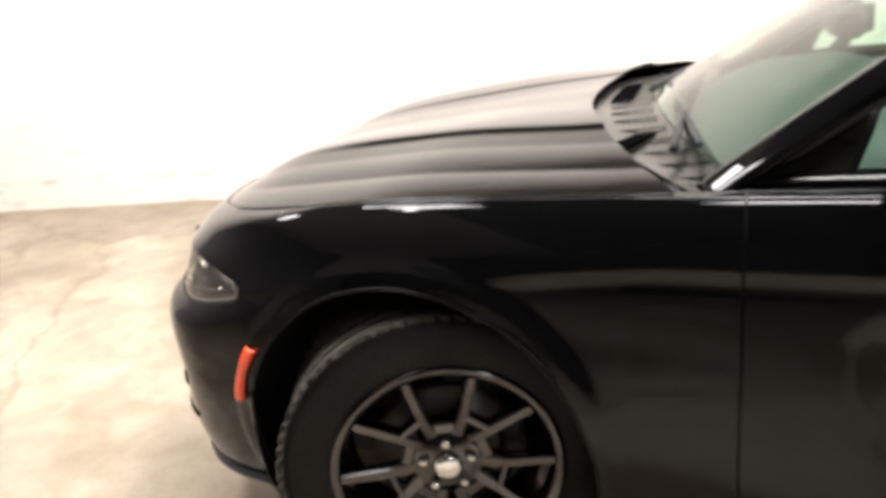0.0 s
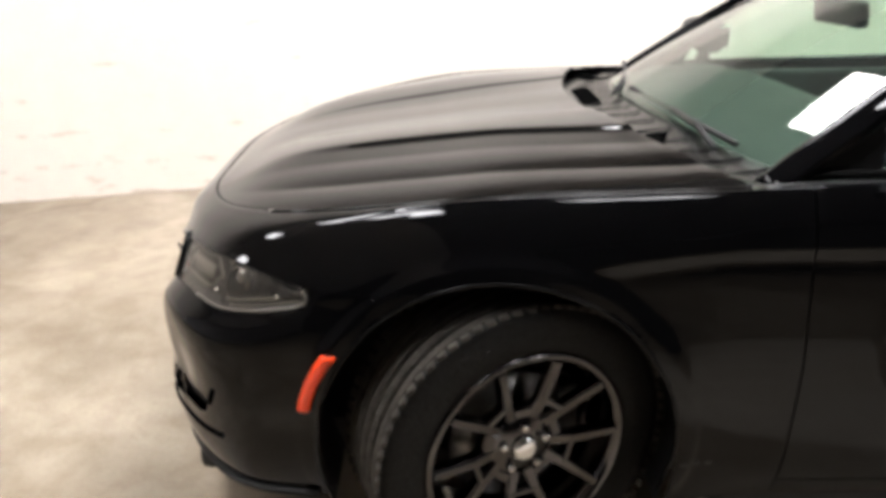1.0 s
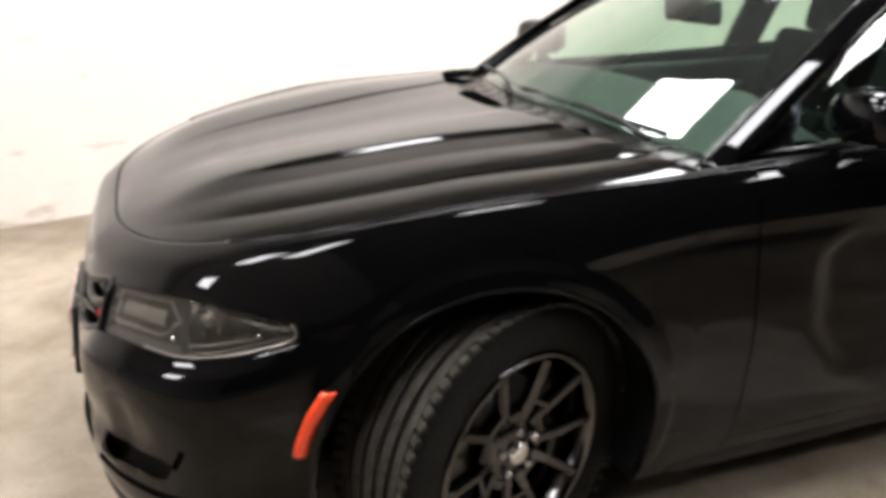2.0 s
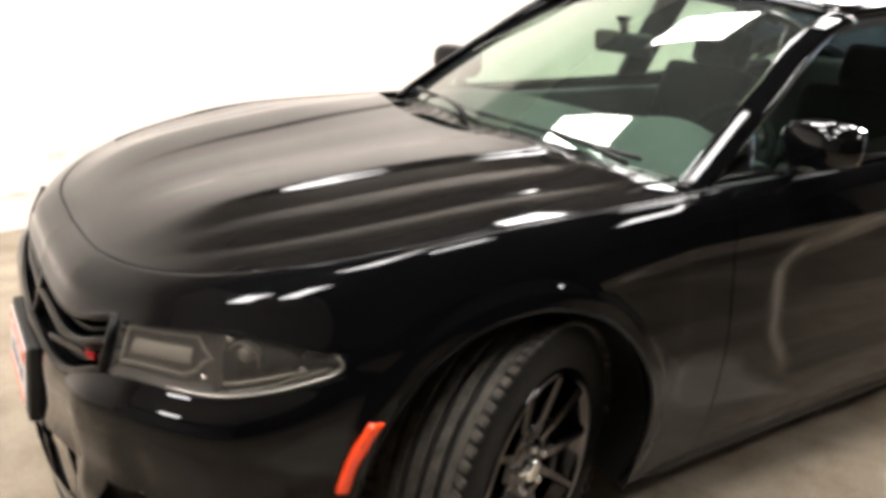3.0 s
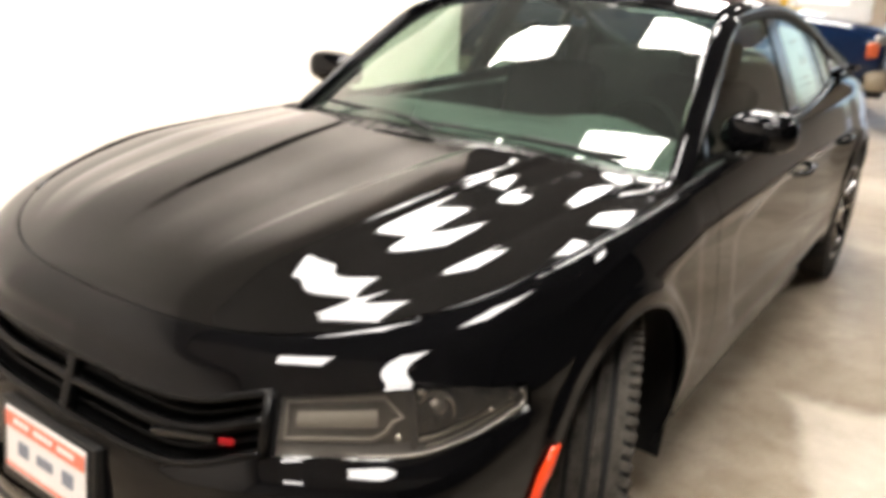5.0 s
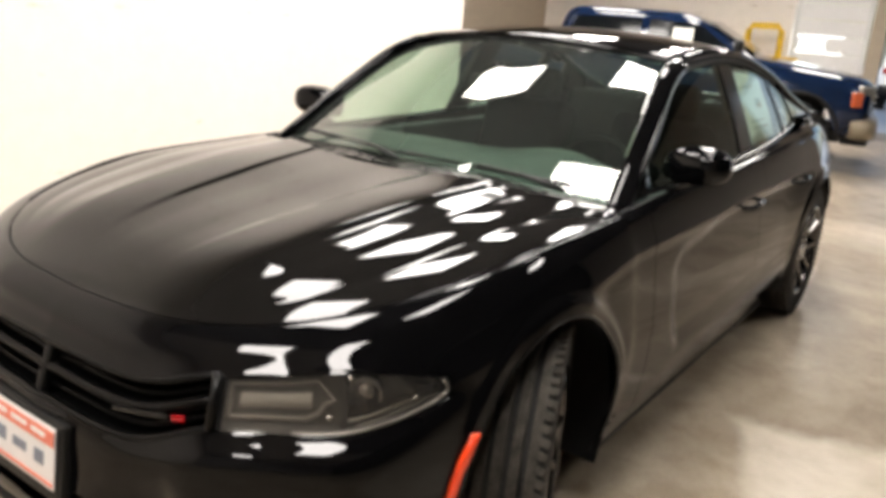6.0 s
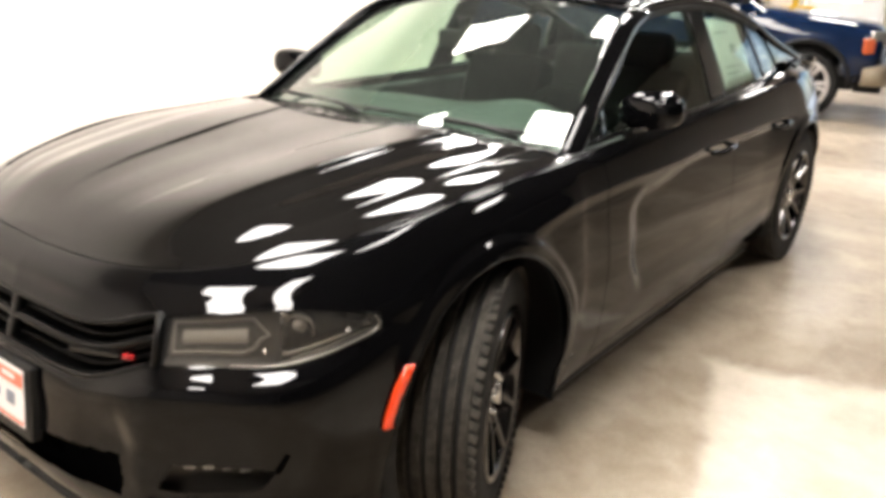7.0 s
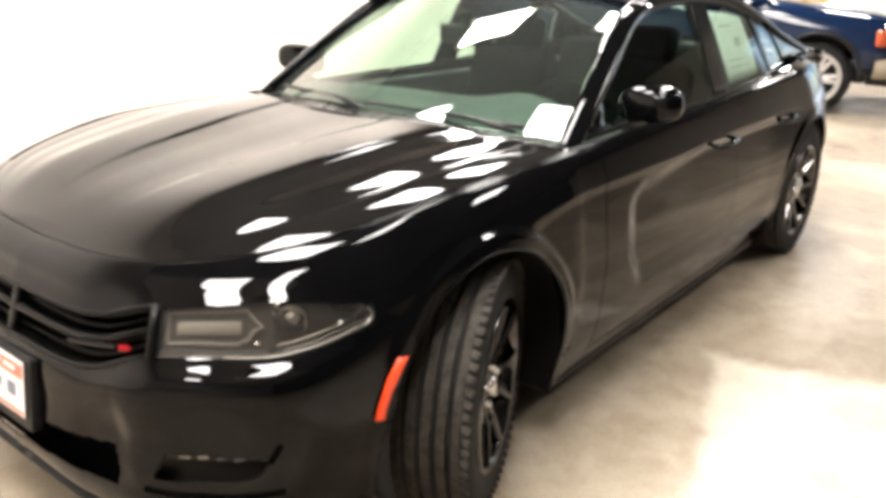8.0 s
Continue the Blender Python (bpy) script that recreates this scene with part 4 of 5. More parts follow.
        if y0 > -0.1:
            a, b = np.array((0.43, y0, 1.048)), np.array((0.53, y1, 1.042))
        v, f = tube([a + (b - a) * t for t in np.linspace(0, 1, 8)], 0.008, 6)
        mesh_ob("blade", v, f, SEAL, arm)
        v, f = tube([a + (-0.05, 0, -0.01), a + (b - a) * 0.25 + (-0.02, 0, 0.004), a + (b - a) * 0.55 + (0, 0, 0.004)], 0.009, 6)
        mesh_ob("arm", v, f, PLASTIC, arm)

    # cabin: floor and bulkheads, dashboard, wheel, rear bench, inside mirror
    part("cabin_floor", box_bm((3.2, 1.62, 0.06), (2.0, 0, 0.30), 0.01), CLOTH, car)
    for s in (-1, 1):
        part("door_card", box_bm((2.6, 0.05, 0.55), (2.0, s * 0.76, 0.70), 0.02), DASH, car)
    part("engine_bulkhead", box_bm((0.04, 1.5, 0.62), (0.50, 0, 0.66), 0.01), PLASTIC, car)
    dash_rows = []
    prof = [(0.50, 0.985), (0.74, 1.015), (0.94, 1.025), (1.04, 0.995), (1.065, 0.92), (1.03, 0.76), (1.0, 0.60)]
    ys = np.linspace(-0.73, 0.73, 31)
    for y in ys:
        hump = 0.045 * math.exp(-((y + 0.37) / 0.20) ** 2)
        dash_rows.append([(x - 0.05 * (y / 0.73) ** 2 + (0.14 * (abs(y) / 0.73) ** 2 if k == 0 else 0), y, z + hump * (k in (2, 3)) - 0.02 * (abs(y) / 0.73) ** 3) for k, (x, z) in enumerate(prof)])
    fine = []
    for row in dash_rows:
        fine += list(map(tuple, spline(row, np.linspace(0, 6, 25))))
    mesh_ob("dashboard", fine, grid_faces(31, 25), DASH, car, "dark soft-touch dashboard")
    wheel = new("steering_wheel")
    wheel.parent = car
    m = pose(1.20, -0.37, 0.93, 0, -68, 0)
    ring = [(0.175 * math.cos(g), 0.175 * math.sin(g), 0) for g in np.linspace(0, 2 * math.pi, 41)]
    v, f = tube([m @ Vector(p) for p in ring], 0.016, 10, close_ends=False)
    mesh_ob("rim", v, f, CLOTH, wheel, "dark leather steering wheel rim")
    bm = box_bm((0.14, 0.16, 0.05), (0, 0, 0), 0.02)
    bm.transform(m)
    part("boss", bm, CLOTH, wheel, smooth=True)
    for g in (0, 90, 270):
        bm = box_bm((0.13, 0.035, 0.014), (0.11, 0, 0), 0.005)
        bm.transform(m @ pose(0, 0, 0, 0, 0, g + 180))
        part("spoke", bm, CLOTH, wheel)
    bench = new("rear_bench")
    bench.parent = car
    part("cushion", box_bm((0.55, 1.30, 0.18), (2.55, 0, 0.52), 0.05, (0, -6, 0), 3), CLOTH, bench, smooth=True)
    part("backrest", box_bm((0.18, 1.30, 0.62), (2.92, 0, 0.82), 0.06, (0, 22, 0), 3), CLOTH, bench, smooth=True)
    part("parcel_shelf", box_bm((0.45, 1.3, 0.03), (3.18, 0, 1.06), 0.01), CLOTH, car)
    rvm = new("inside_mirror")
    rvm.parent = car
    part("shell", box_bm((0.035, 0.25, 0.075), (1.04, 0.0, 1.265), 0.016, (0, -8, 6), 3), PLASTIC, rvm, "black inside mirror shell", smooth=True)
    v, f = tube([(1.04, 0, 1.28), (1.03, 0, 1.33), (1.03, 0, 1.355)], [0.012, 0.016, 0.03], 8)
    mesh_ob("stalk", v, f, PLASTIC, rvm)
    # price sheet stuck inside the rear door glass
    pts = []
    for i in range(8):
        for j in range(8):
            x = 2.03 + 0.42 * i / 7
            q = pane_point(np.array(x), 0.06 + 0.76 * j / 7)
            pts.append((q[0], -(q[1] - 0.012), q[2]))
    sheet = solid(mesh_ob("window_sheet", pts, grid_faces(8, 8), PAPER, car, "white printed sheet behind the rear window"), 0.001, 0)
    for x, f0, wd, ht in ((2.28, 0.56, 0.07, 0.045), (2.20, 0.30, 0.20, 0.008), (2.22, 0.20, 0.24, 0.008), (2.17, 0.80, 0.16, 0.008)):
        q = pane_point(np.array(x), 0.06 + 0.76 * f0)
        part("print_bar", box_bm((wd, 0.003, ht), (q[0], -(q[1] - 0.008), q[2]), 0, (-30, 0, 0)), PRINT, sheet)

    for x, st in ((0.0, STEER), (3.052, 0)):
        for s in (-1, 1):
            build_wheel((x, s * 0.800, 0.371), s, st, car)
    # dark underside
    part("underbody", box_bm((4.5, 1.26, 0.12), (1.55, 0, 0.24), 0.03), SEAL, car)
    part("underbody_tray", box_bm((2.06, 1.68, 0.11), (1.53, 0, 0.20), 0.03), SEAL, car)
    part("underbody_tray", box_bm((0.36, 1.30, 0.08), (-0.64, 0, 0.185), 0.03), SEAL, car)
    return car


STEER = 22.0
saloon = build_saloon()


# ---- the hall ----
X0, X1, Y0, Y2, XC, TOP = -7.0, 14.0, -9.0, 7.0, 6.9, 4.4
SKEW = 12.0  # the saloon stands at an angle to the hall's long wall


def floor_material():
    """Worn concrete: cloudy stains, darker oil marks, fine grain, hairline cracks."""
    m = bpy.data.materials.new("concrete_floor")
    m.use_nodes = True
    nt = m.node_tree
    b = nt.nodes["Principled BSDF"]
    co = nt.nodes.new("ShaderNodeTexCoord")

    def noise_node(scale, detail, rough=0.55, distort=0.0):
        n = nt.nodes.new("ShaderNodeTexNoise")
        n.inputs["Scale"].default_value, n.inputs["Detail"].default_value = scale, detail
        n.inputs["Roughness"].default_value, n.inputs["Distortion"].default_value = rough, distort
        nt.links.new(co.outputs["Object"], n.inputs["Vector"])
        return n

    def ramp(src, stops):
        r = nt.nodes.new("ShaderNodeValToRGB")
        el = r.color_ramp.elements
        while len(el) < len(stops):
            el.new(0.5)
        for e, (p, c) in zip(el, stops):
            e.position, e.color = p, (*c, 1)
        nt.links.new(src, r.inputs[0])
        return r

    def mix(kind, fac, a, c):
        n = nt.nodes.new("ShaderNodeMix")
        n.data_type, n.blend_type = "RGBA", kind
        n.inputs[0].default_value = fac
        nt.links.new(a, n.inputs[6])
        nt.links.new(c, n.inputs[7])
        return n.outputs[2]

    clouds = ramp(noise_node(0.8, 6, 0.6, 0.6).outputs[0], [(0.28, (0.19, 0.148, 0.105)), (0.5, (0.335, 0.28, 0.212)), (0.72, (0.50, 0.435, 0.345))])
    mottle = ramp(noise_node(5.5, 5, 0.6, 0.3).outputs[0], [(0.33, (0.70, 0.66, 0.61)), (0.60, (1.0, 1.0, 1.0))])
    grain = ramp(noise_node(70, 3).outputs[0], [(0.3, (0.85, 0.85, 0.85)), (0.7, (1.05, 1.05, 1.05))])
    oil = ramp(noise_node(1.7, 4, 0.6, 1.0).outputs[0], [(0.24, (0.45, 0.41, 0.36)), (0.36, (1, 1, 1))])
    vo = nt.nodes.new("ShaderNodeTexVoronoi")
    vo.feature = "DISTANCE_TO_EDGE"
    vo.inputs["Scale"].default_value = 0.30
    warp = nt.nodes.new("ShaderNodeMix")
    warp.data_type = "VECTOR"
    warp.inputs[0].default_value = 0.30
    nt.links.new(co.outputs["Object"], warp.inputs[4])
    nt.links.new(noise_node(2.2, 5).outputs["Color"], warp.inputs[5])
    nt.links.new(warp.outputs[1], vo.inputs["Vector"])
    crack = ramp(vo.outputs["Distance"], [(0.0, (0.62, 0.56, 0.50)), (0.005, (1, 1, 1))])
    c = mix("MULTIPLY", 0.9, clouds.outputs[0], mottle.outputs[0])
    c = mix("MULTIPLY", 0.8, c, grain.outputs[0])
    c = mix("MULTIPLY", 0.75, c, oil.outputs[0])
    c = mix("MULTIPLY", 0.8, c, crack.outputs[0])
    # paler square patch of the floor, with ragged edges
    mp = nt.nodes.new("ShaderNodeMapping")
    mp.vector_type = "TEXTURE"
    mp.inputs["Location"].default_value = (-2.95, -1.62, 0)
    mp.inputs["Rotation"].default_value = (0, 0, radians(18))
    mp.inputs["Scale"].default_value = (1.3, 1.2, 1)
    nt.links.new(co.outputs["Object"], mp.inputs[0])
    ab, sp = nt.nodes.new("ShaderNodeVectorMath"), nt.nodes.new("ShaderNodeSeparateXYZ")
    ab.operation = "ABSOLUTE"
    nt.links.new(mp.outputs[0], ab.inputs[0])
    nt.links.new(ab.outputs[0], sp.inputs[0])
    far, rag, mask = nt.nodes.new("ShaderNodeMath"), nt.nodes.new("ShaderNodeMath"), nt.nodes.new("ShaderNodeMapRange")
    far.operation, rag.operation = "MAXIMUM", "MULTIPLY_ADD"
    nt.links.new(sp.outputs[0], far.inputs[0])
    nt.links.new(sp.outputs[1], far.inputs[1])
    nt.links.new(noise_node(4.0, 4).outputs[0], rag.inputs[0])
    rag.inputs[1].default_value = 0.16
    nt.links.new(far.outputs[0], rag.inputs[2])
    mask.interpolation_type = "SMOOTHSTEP"
    mask.inputs[1].default_value, mask.inputs[2].default_value = 1.04, 1.12
    mask.inputs[3].default_value, mask.inputs[4].default_value = 1.0, 0.0
    nt.links.new(rag.outputs[0], mask.inputs[0])
    pale = ramp(noise_node(1.6, 5, 0.6, 0.5).outputs[0], [(0.3, (0.38, 0.33, 0.26)), (0.7, (0.55, 0.495, 0.42))])
    lay = nt.nodes.new("ShaderNodeMix")
    lay.data_type = "RGBA"
    nt.links.new(mask.outputs[0], lay.inputs[0])
    nt.links.new(c, lay.inputs[6])
    nt.links.new(mix("MULTIPLY", 0.6, pale.outputs[0], mottle.outputs[0]), lay.inputs[7])
    nt.links.new(lay.outputs[2], b.inputs["Base Color"])
    rr = nt.nodes.new("ShaderNodeMapRange")
    rr.inputs[1].default_value, rr.inputs[2].default_value, rr.inputs[3].default_value, rr.inputs[4].default_value = 0.3, 0.7, 0.28, 0.5
    nt.links.new(noise_node(1.3, 4).outputs[0], rr.inputs[0])
    nt.links.new(rr.outputs[0], b.inputs["Roughness"])
    bp = nt.nodes.new("ShaderNodeBump")
    bp.inputs["Strength"].default_value, bp.inputs["Distance"].default_value = 0.12, 0.01
    nt.links.new(noise_node(35, 5).outputs[0], bp.inputs["Height"])
    nt.links.new(bp.outputs[0], b.inputs["Normal"])
    return m


def wall_material():
    """Cream paint on rough masonry: soft clouds, pitted relief, brown chips near the floor and a few scrapes."""
    m = mat("painted_masonry", (0.87, 0.805, 0.73), rough=0.65, noise_scale=0.7, amount=0.06, bump=0.25, bump_scale=9)
    nt = m.node_tree
    b = nt.nodes["Principled BSDF"]
    base = b.inputs["Base Color"].links[0].from_socket
    co = nt.nodes.new("ShaderNodeTexCoord")
    sc = nt.nodes.new("ShaderNodeMapping")
    sc.inputs["Scale"].default_value = (3.2, 3.2, 9.0)
    n = nt.nodes.new("ShaderNodeTexNoise")
    n.inputs["Scale"].default_value, n.inputs["Detail"].default_value, n.inputs["Roughness"].default_value = 1.0, 6, 0.62
    r = nt.nodes.new("ShaderNodeValToRGB")
    r.color_ramp.elements[0].position, r.color_ramp.elements[1].position = 0.67, 0.78
    sep, low = nt.nodes.new("ShaderNodeSeparateXYZ"), nt.nodes.new("ShaderNodeMapRange")
    low.inputs[1].default_value, low.inputs[2].default_value, low.inputs[3].default_value, low.inputs[4].default_value = -2.2, -1.6, 0.13, 0.0
    add = nt.nodes.new("ShaderNodeMath")
    add.operation = "ADD"
    mx = nt.nodes.new("ShaderNodeMix")
    mx.data_type = "RGBA"
    mx.inputs[7].default_value = (0.42, 0.33, 0.24, 1)
    half = nt.nodes.new("ShaderNodeMath")
    half.operation = "MULTIPLY"
    half.inputs[1].default_value = 0.5
    nt.links.new(co.outputs["Object"], sc.inputs[0])
    nt.links.new(sc.outputs[0], n.inputs["Vector"])
    nt.links.new(co.outputs["Object"], sep.inputs[0])
    nt.links.new(sep.outputs[2], low.inputs[0])
    nt.links.new(n.outputs[0], add.inputs[0])
    nt.links.new(low.outputs[0], add.inputs[1])
    # the paint chips most along the joints of the blockwork, a course every 0.2 m
    course, joint, chip = nt.nodes.new("ShaderNodeMath"), nt.nodes.new("ShaderNodeMapRange"), nt.nodes.new("ShaderNodeMath")
    course.operation, course.inputs[1].default_value = "PINGPONG", 0.1
    joint.inputs[1].default_value, joint.inputs[2].default_value, joint.inputs[3].default_value, joint.inputs[4].default_value = 0.0, 0.035, 0.10, 0.0
    chip.operation = "ADD"
    nt.links.new(sep.outputs[2], course.inputs[0])
    nt.links.new(course.outputs[0], joint.inputs[0])
    nt.links.new(add.outputs[0], chip.inputs[0])
    nt.links.new(joint.outputs[0], chip.inputs[1])
    nt.links.new(chip.outputs[0], r.inputs[0])
    nt.links.new(r.outputs[0], half.inputs[0])
    nt.links.new(half.outputs[0], mx.inputs[0])
    nt.links.new(base, mx.inputs[6])
    nt.links.new(mx.outputs[2], b.inputs["Base Color"])
    return m


WALL = wall_material()
CONCRETE = floor_material()
DARKWALL = mat("dark_wall", (0.03, 0.029, 0.028), rough=0.8, noise_scale=1.0, amount=0.3)
GREYWALL = mat("grey_painted_wall", (0.36, 0.345, 0.345), rough=0.7, noise_scale=0.8, amount=0.15, bump=0.15, bump_scale=12)
# lit and unlit tone of one unseen ceiling, put into two colours
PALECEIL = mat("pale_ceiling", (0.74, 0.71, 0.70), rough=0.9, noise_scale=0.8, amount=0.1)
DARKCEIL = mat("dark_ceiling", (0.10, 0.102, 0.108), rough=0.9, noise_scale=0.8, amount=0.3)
TUBE = mat("lamp_tube", (0.9, 0.9, 0.9), emission=(1.0, 0.945, 0.885), strength=LAMP_POWER)
FIXTURE = mat("white_enamel", (0.75, 0.75, 0.73), rough=0.4, noise_scale=5, amount=0.1)
# tan, with the weaker light of the recess put into the colour
BLOCKWALL = mat("tan_dimmed_wall", (0.42, 0.35, 0.27), rough=0.75, noise_scale=1.0, amount=0.12, bump=0.2, bump_scale=14)
PANEL = mat("white_door_panel", (0.84, 0.83, 0.82), rough=0.45, noise_scale=1.5, amount=0.08)
YELLOW = mat("yellow_guard_paint", (0.75, 0.48, 0.03), rough=0.5, noise_scale=6, amount=0.2)
BLUE = mat("dark_blue_paint", (0.004, 0.0115, 0.036), rough=0.08, noise_scale=2, amount=0.2)
TRUCKRIM = mat("silver_alloy", (0.55, 0.53, 0.52), rough=0.32, metal=0.7, noise_scale=12, amount=0.15)
HEADGLASS = mat("headlamp_glass", (0.32, 0.31, 0.29), rough=0.12, metal=0.4, noise_scale=20, amount=0.3)
TAN = mat("tan_metallic_paint", (0.30, 0.255, 0.19), rough=0.3, metal=0.4, noise_scale=4, amount=0.15)
WHITECAR = mat("white_paint", (0.78, 0.79, 0.80), rough=0.12, noise_scale=2, amount=0.05)
DAYLIGHT = mat("overcast_daylight", (0.8, 0.8, 0.8), emission=(0.95, 0.98, 1.0), strength=5.0)
SNOW = mat("bright_yard", (0.8, 0.82, 0.85), rough=0.9, noise_scale=0.5, amount=0.1)



def slab(name, a, b, material, label, category):
    """A box of the setting between two corners."""
    size, mid = [abs(q - p) for p, q in zip(a, b)], [(p + q) / 2 for p, q in zip(a, b)]
    ob = part(name, box_bm(size), material)
    ob.location = mid
    return tagged(ob, label, category, kind="structure")


slab("floor", (X0 - .2, Y0 - .2, -.2), (X1 + .2, Y2 + .2, 0), CONCRETE, "stained and cracked smooth concrete floor", "floor")
slab("ground", (X1 + .2, -30, -.24), (X1 + 40, 30, -.02), SNOW, "bright ground outside the open door", "ground")
wall = part("wall_north", box_bm((15.4, 0.2, TOP), (-0.6, 0.1, 0)), WALL)
wall.matrix_world = pose(0, 2.79, TOP / 2, 0, 0, SKEW)
tagged(wall, "cream painted rough masonry wall with brown chips", "wall", kind="structure")
slab("wall_return", (XC - .25, 4.35, 0), (XC, Y2, TOP), BLOCKWALL, "tan return of the masonry wall, darkened in colour for weak light", "wall")
slab("wall_recess", (XC - .2, Y2, 0), (X1 + .2, Y2 + .2, TOP), BLOCKWALL, "tan wall of the recess, darkened in colour for weak light", "wall")
slab("wall_south", (X0 - .2, Y0 - .2, 0), (X1 + .2, Y0, TOP), DARKWALL, "dark far wall of the hall", "wall")
slab("wall_west", (X0 - .2, Y0, 0), (X0, 1.45, TOP), GREYWALL, "grey end wall of the hall", "wall")
slab("wall_east", (X1, 1.97, 0), (X1 + .2, Y2, TOP), WALL, "pale end wall beside the sectional doors", "wall")
slab("wall_east_lintel", (X1, -3.5, 3.4), (X1 + .2, 1.97, TOP), WALL, "pale wall over the door openings", "wall")
slab("wall_east_pier", (X1, .45, 0), (X1 + .2, .67, 3.4), BLOCKWALL, "tan pier between the door openings", "wall")
slab("wall_east_end", (X1, Y0, 0), (X1 + .2, -3.5, TOP), WALL, "pale end wall past the open door", "wall")
# unseen ceiling: dark over the car, pale ahead for grey reflections in the nose
slab("ceiling", (-1.8, Y0 - .2, TOP), (X1 + .2, Y2 + .2, TOP + .2), DARKCEIL, "unseen ceiling, darkened in colour to reflect as unlit", "ceiling")
slab("ceiling_pale_part", (X0 - .2, Y0 - .2, TOP), (-1.8, Y2 + .2, TOP + .2), PALECEIL, "unseen ceiling part, pale in colour to reflect as lit", "ceiling")
# closed sectional door of white panels in the end wall
door = new("door_1")
tagged(door, "closed white sectional door with ribbed panels", "door", kind="structure")
part("panel", box_bm((0.05, 1.25, 0.124), (X1 + 0.08, 1.32, 0.066), 0.014), PANEL, door)
for k in range(1, 13):
    if k == 5:
        for y0, y1, z0, z1 in ((0.695, 1.37, -.134, .134), (1.83, 1.945, -.134, .134), (1.37, 1.83, -.134, -.12), (1.37, 1.83, .12, .134)):
            part("panel", box_bm((0.05, y1 - y0, z1 - z0), (X1 + 0.08, (y0 + y1) / 2, 0.005 + 0.28 * k + (z0 + z1) / 2), 0.004), PANEL, door)
    else:
        part("panel", box_bm((0.05, 1.25, 0.268), (X1 + 0.08, 1.32, 0.005 + 0.28 * k), 0.014), PANEL, door)
loop = [(X1 + 0.05, 1.60 + 0.215 * np.sign(math.cos(g)) * abs(math.cos(g)) ** 0.5, 1.405 + 0.108 * np.sign(math.sin(g)) * abs(math.sin(g)) ** 0.5) for g in np.linspace(0, 2 * math.pi, 49)]
v, f = tube(loop, 0.016, 8, close_ends=False)
light = mesh_ob("window_frame", v, f, PANEL, door, "rounded frame of a small window in the door")
part("pane", box_bm((0.006, 0.44, 0.23), (X1 + 0.08, 1.60, 1.405)), PANE, light, "clear pane full of daylight").visible_shadow = False
back = part("daylight_backdrop", box_bm((0.02, 0.9, 0.7), (X1 + 0.45, 1.60, 1.42)), DAYLIGHT)
tagged(back, "bright overcast daylight outside the small window", "backdrop", kind="structure")
for y in (0.735, 1.905):
    part("rail", box_bm((0.03, 0.07, 3.3), (X1 + 0.035, y, 1.65), 0.004), FIXTURE, door)
# yellow pipe guard before the end wall
guard = new("pipe_guard")
tagged(guard, "bent yellow steel pipe guard standing before the wall", "guard rail")
v, f = tube([(13.6, 2.60, 0.0), (13.6, 2.60, 1.55), (13.6, 2.54, 1.65), (13.6, 2.10, 1.66), (13.6, 2.03, 1.58), (13.6, 2.0, 0.0)], 0.055, 12)
mesh_ob("pipe", v, f, YELLOW, guard)
v, f = tube([(13.6, 2.58, 1.10), (13.6, 1.70, 1.10)], 0.05, 12)
mesh_ob("cross_pipe", v, f, YELLOW, guard)


def build_lamp(m):
    lamp = new("ceiling_lamp")
    lamp.matrix_world = m
    tagged(lamp, "white square panel light hung from the ceiling", "lamp", group="panel lights")
    part("housing", box_bm((0.90, 0.82, 0.06), (0, 0, 0.05), 0.012), FIXTURE, lamp)
    for x, y, sx, sy in ((0.435, 0, 0.03, 0.82), (-0.435, 0, 0.03, 0.82), (0, 0.395, 0.84, 0.03), (0, -0.395, 0.84, 0.03)):
        part("rim", box_bm((sx, sy, 0.05), (x, y, 0.0), 0.004), FIXTURE, lamp)
    part("diffuser", box_bm((0.83, 0.75, 0.012), (0, 0, 0.008), 0.003), TUBE, lamp, "glowing diffuser")
    for x in (-0.3, 0.3):
        v, f = tube([(x, 0, 0.08), (x, 0, TOP - LAMP_Z - 0.005)], 0.006, 6)
        mesh_ob("hanger", v, f, FIXTURE, lamp, "thin steel hanger")
    return lamp


LAMP_Z = 3.9
GRID, ALONG, ACROSS = 17.0, 2.45, 1.75
ax, ay = math.cos(radians(GRID)), math.sin(radians(GRID))


def lamp_pose(i, j):
    return pose(0.30 + ALONG * i * ax - ACROSS * j * ay, 0.85 + ALONG * i * ay + ACROSS * j * ax, LAMP_Z, 0, 0, GRID)


first = build_lamp(lamp_pose(0, 0))
for j, run in ((0, (-2, -1, 1, 2, 3, 4)), (-1, (-1, 0, 1, 2, 3, 4)), (-2, (4,)), (-3, (1,))):
    for i in run:
        copy_thing(first, lamp_pose(i, j))

# ---- vehicles at the far end ----
def side_body(outline, x0, x1, bevel, name, material, parent, label="", tuck=0.0):
    """A body of a given side outline of (y, z) between two widths, rounded at its edges."""
    bm = bmesh.new()
    near, far = [bm.verts.new((x0 + tuck * max(0, z - 1.15), y, z)) for y, z in outline], [bm.verts.new((x1 - tuck * max(0, z - 1.15), y, z)) for y, z in outline]
    n = len(outline)
    bm.faces.new(near)
    bm.faces.new(far[::-1])
    for i in range(n):
        j = (i + 1) % n
        bm.faces.new((near[j], near[i], far[i], far[j]))
    bmesh.ops.recalc_face_normals(bm, faces=bm.faces)
    bmesh.ops.bevel(bm, geom=bm.edges[:], offset=bevel, segments=3, affect="EDGES", profile=0.6, clamp_overlap=True)
    return part(name, bm, material, parent, label, smooth=True)


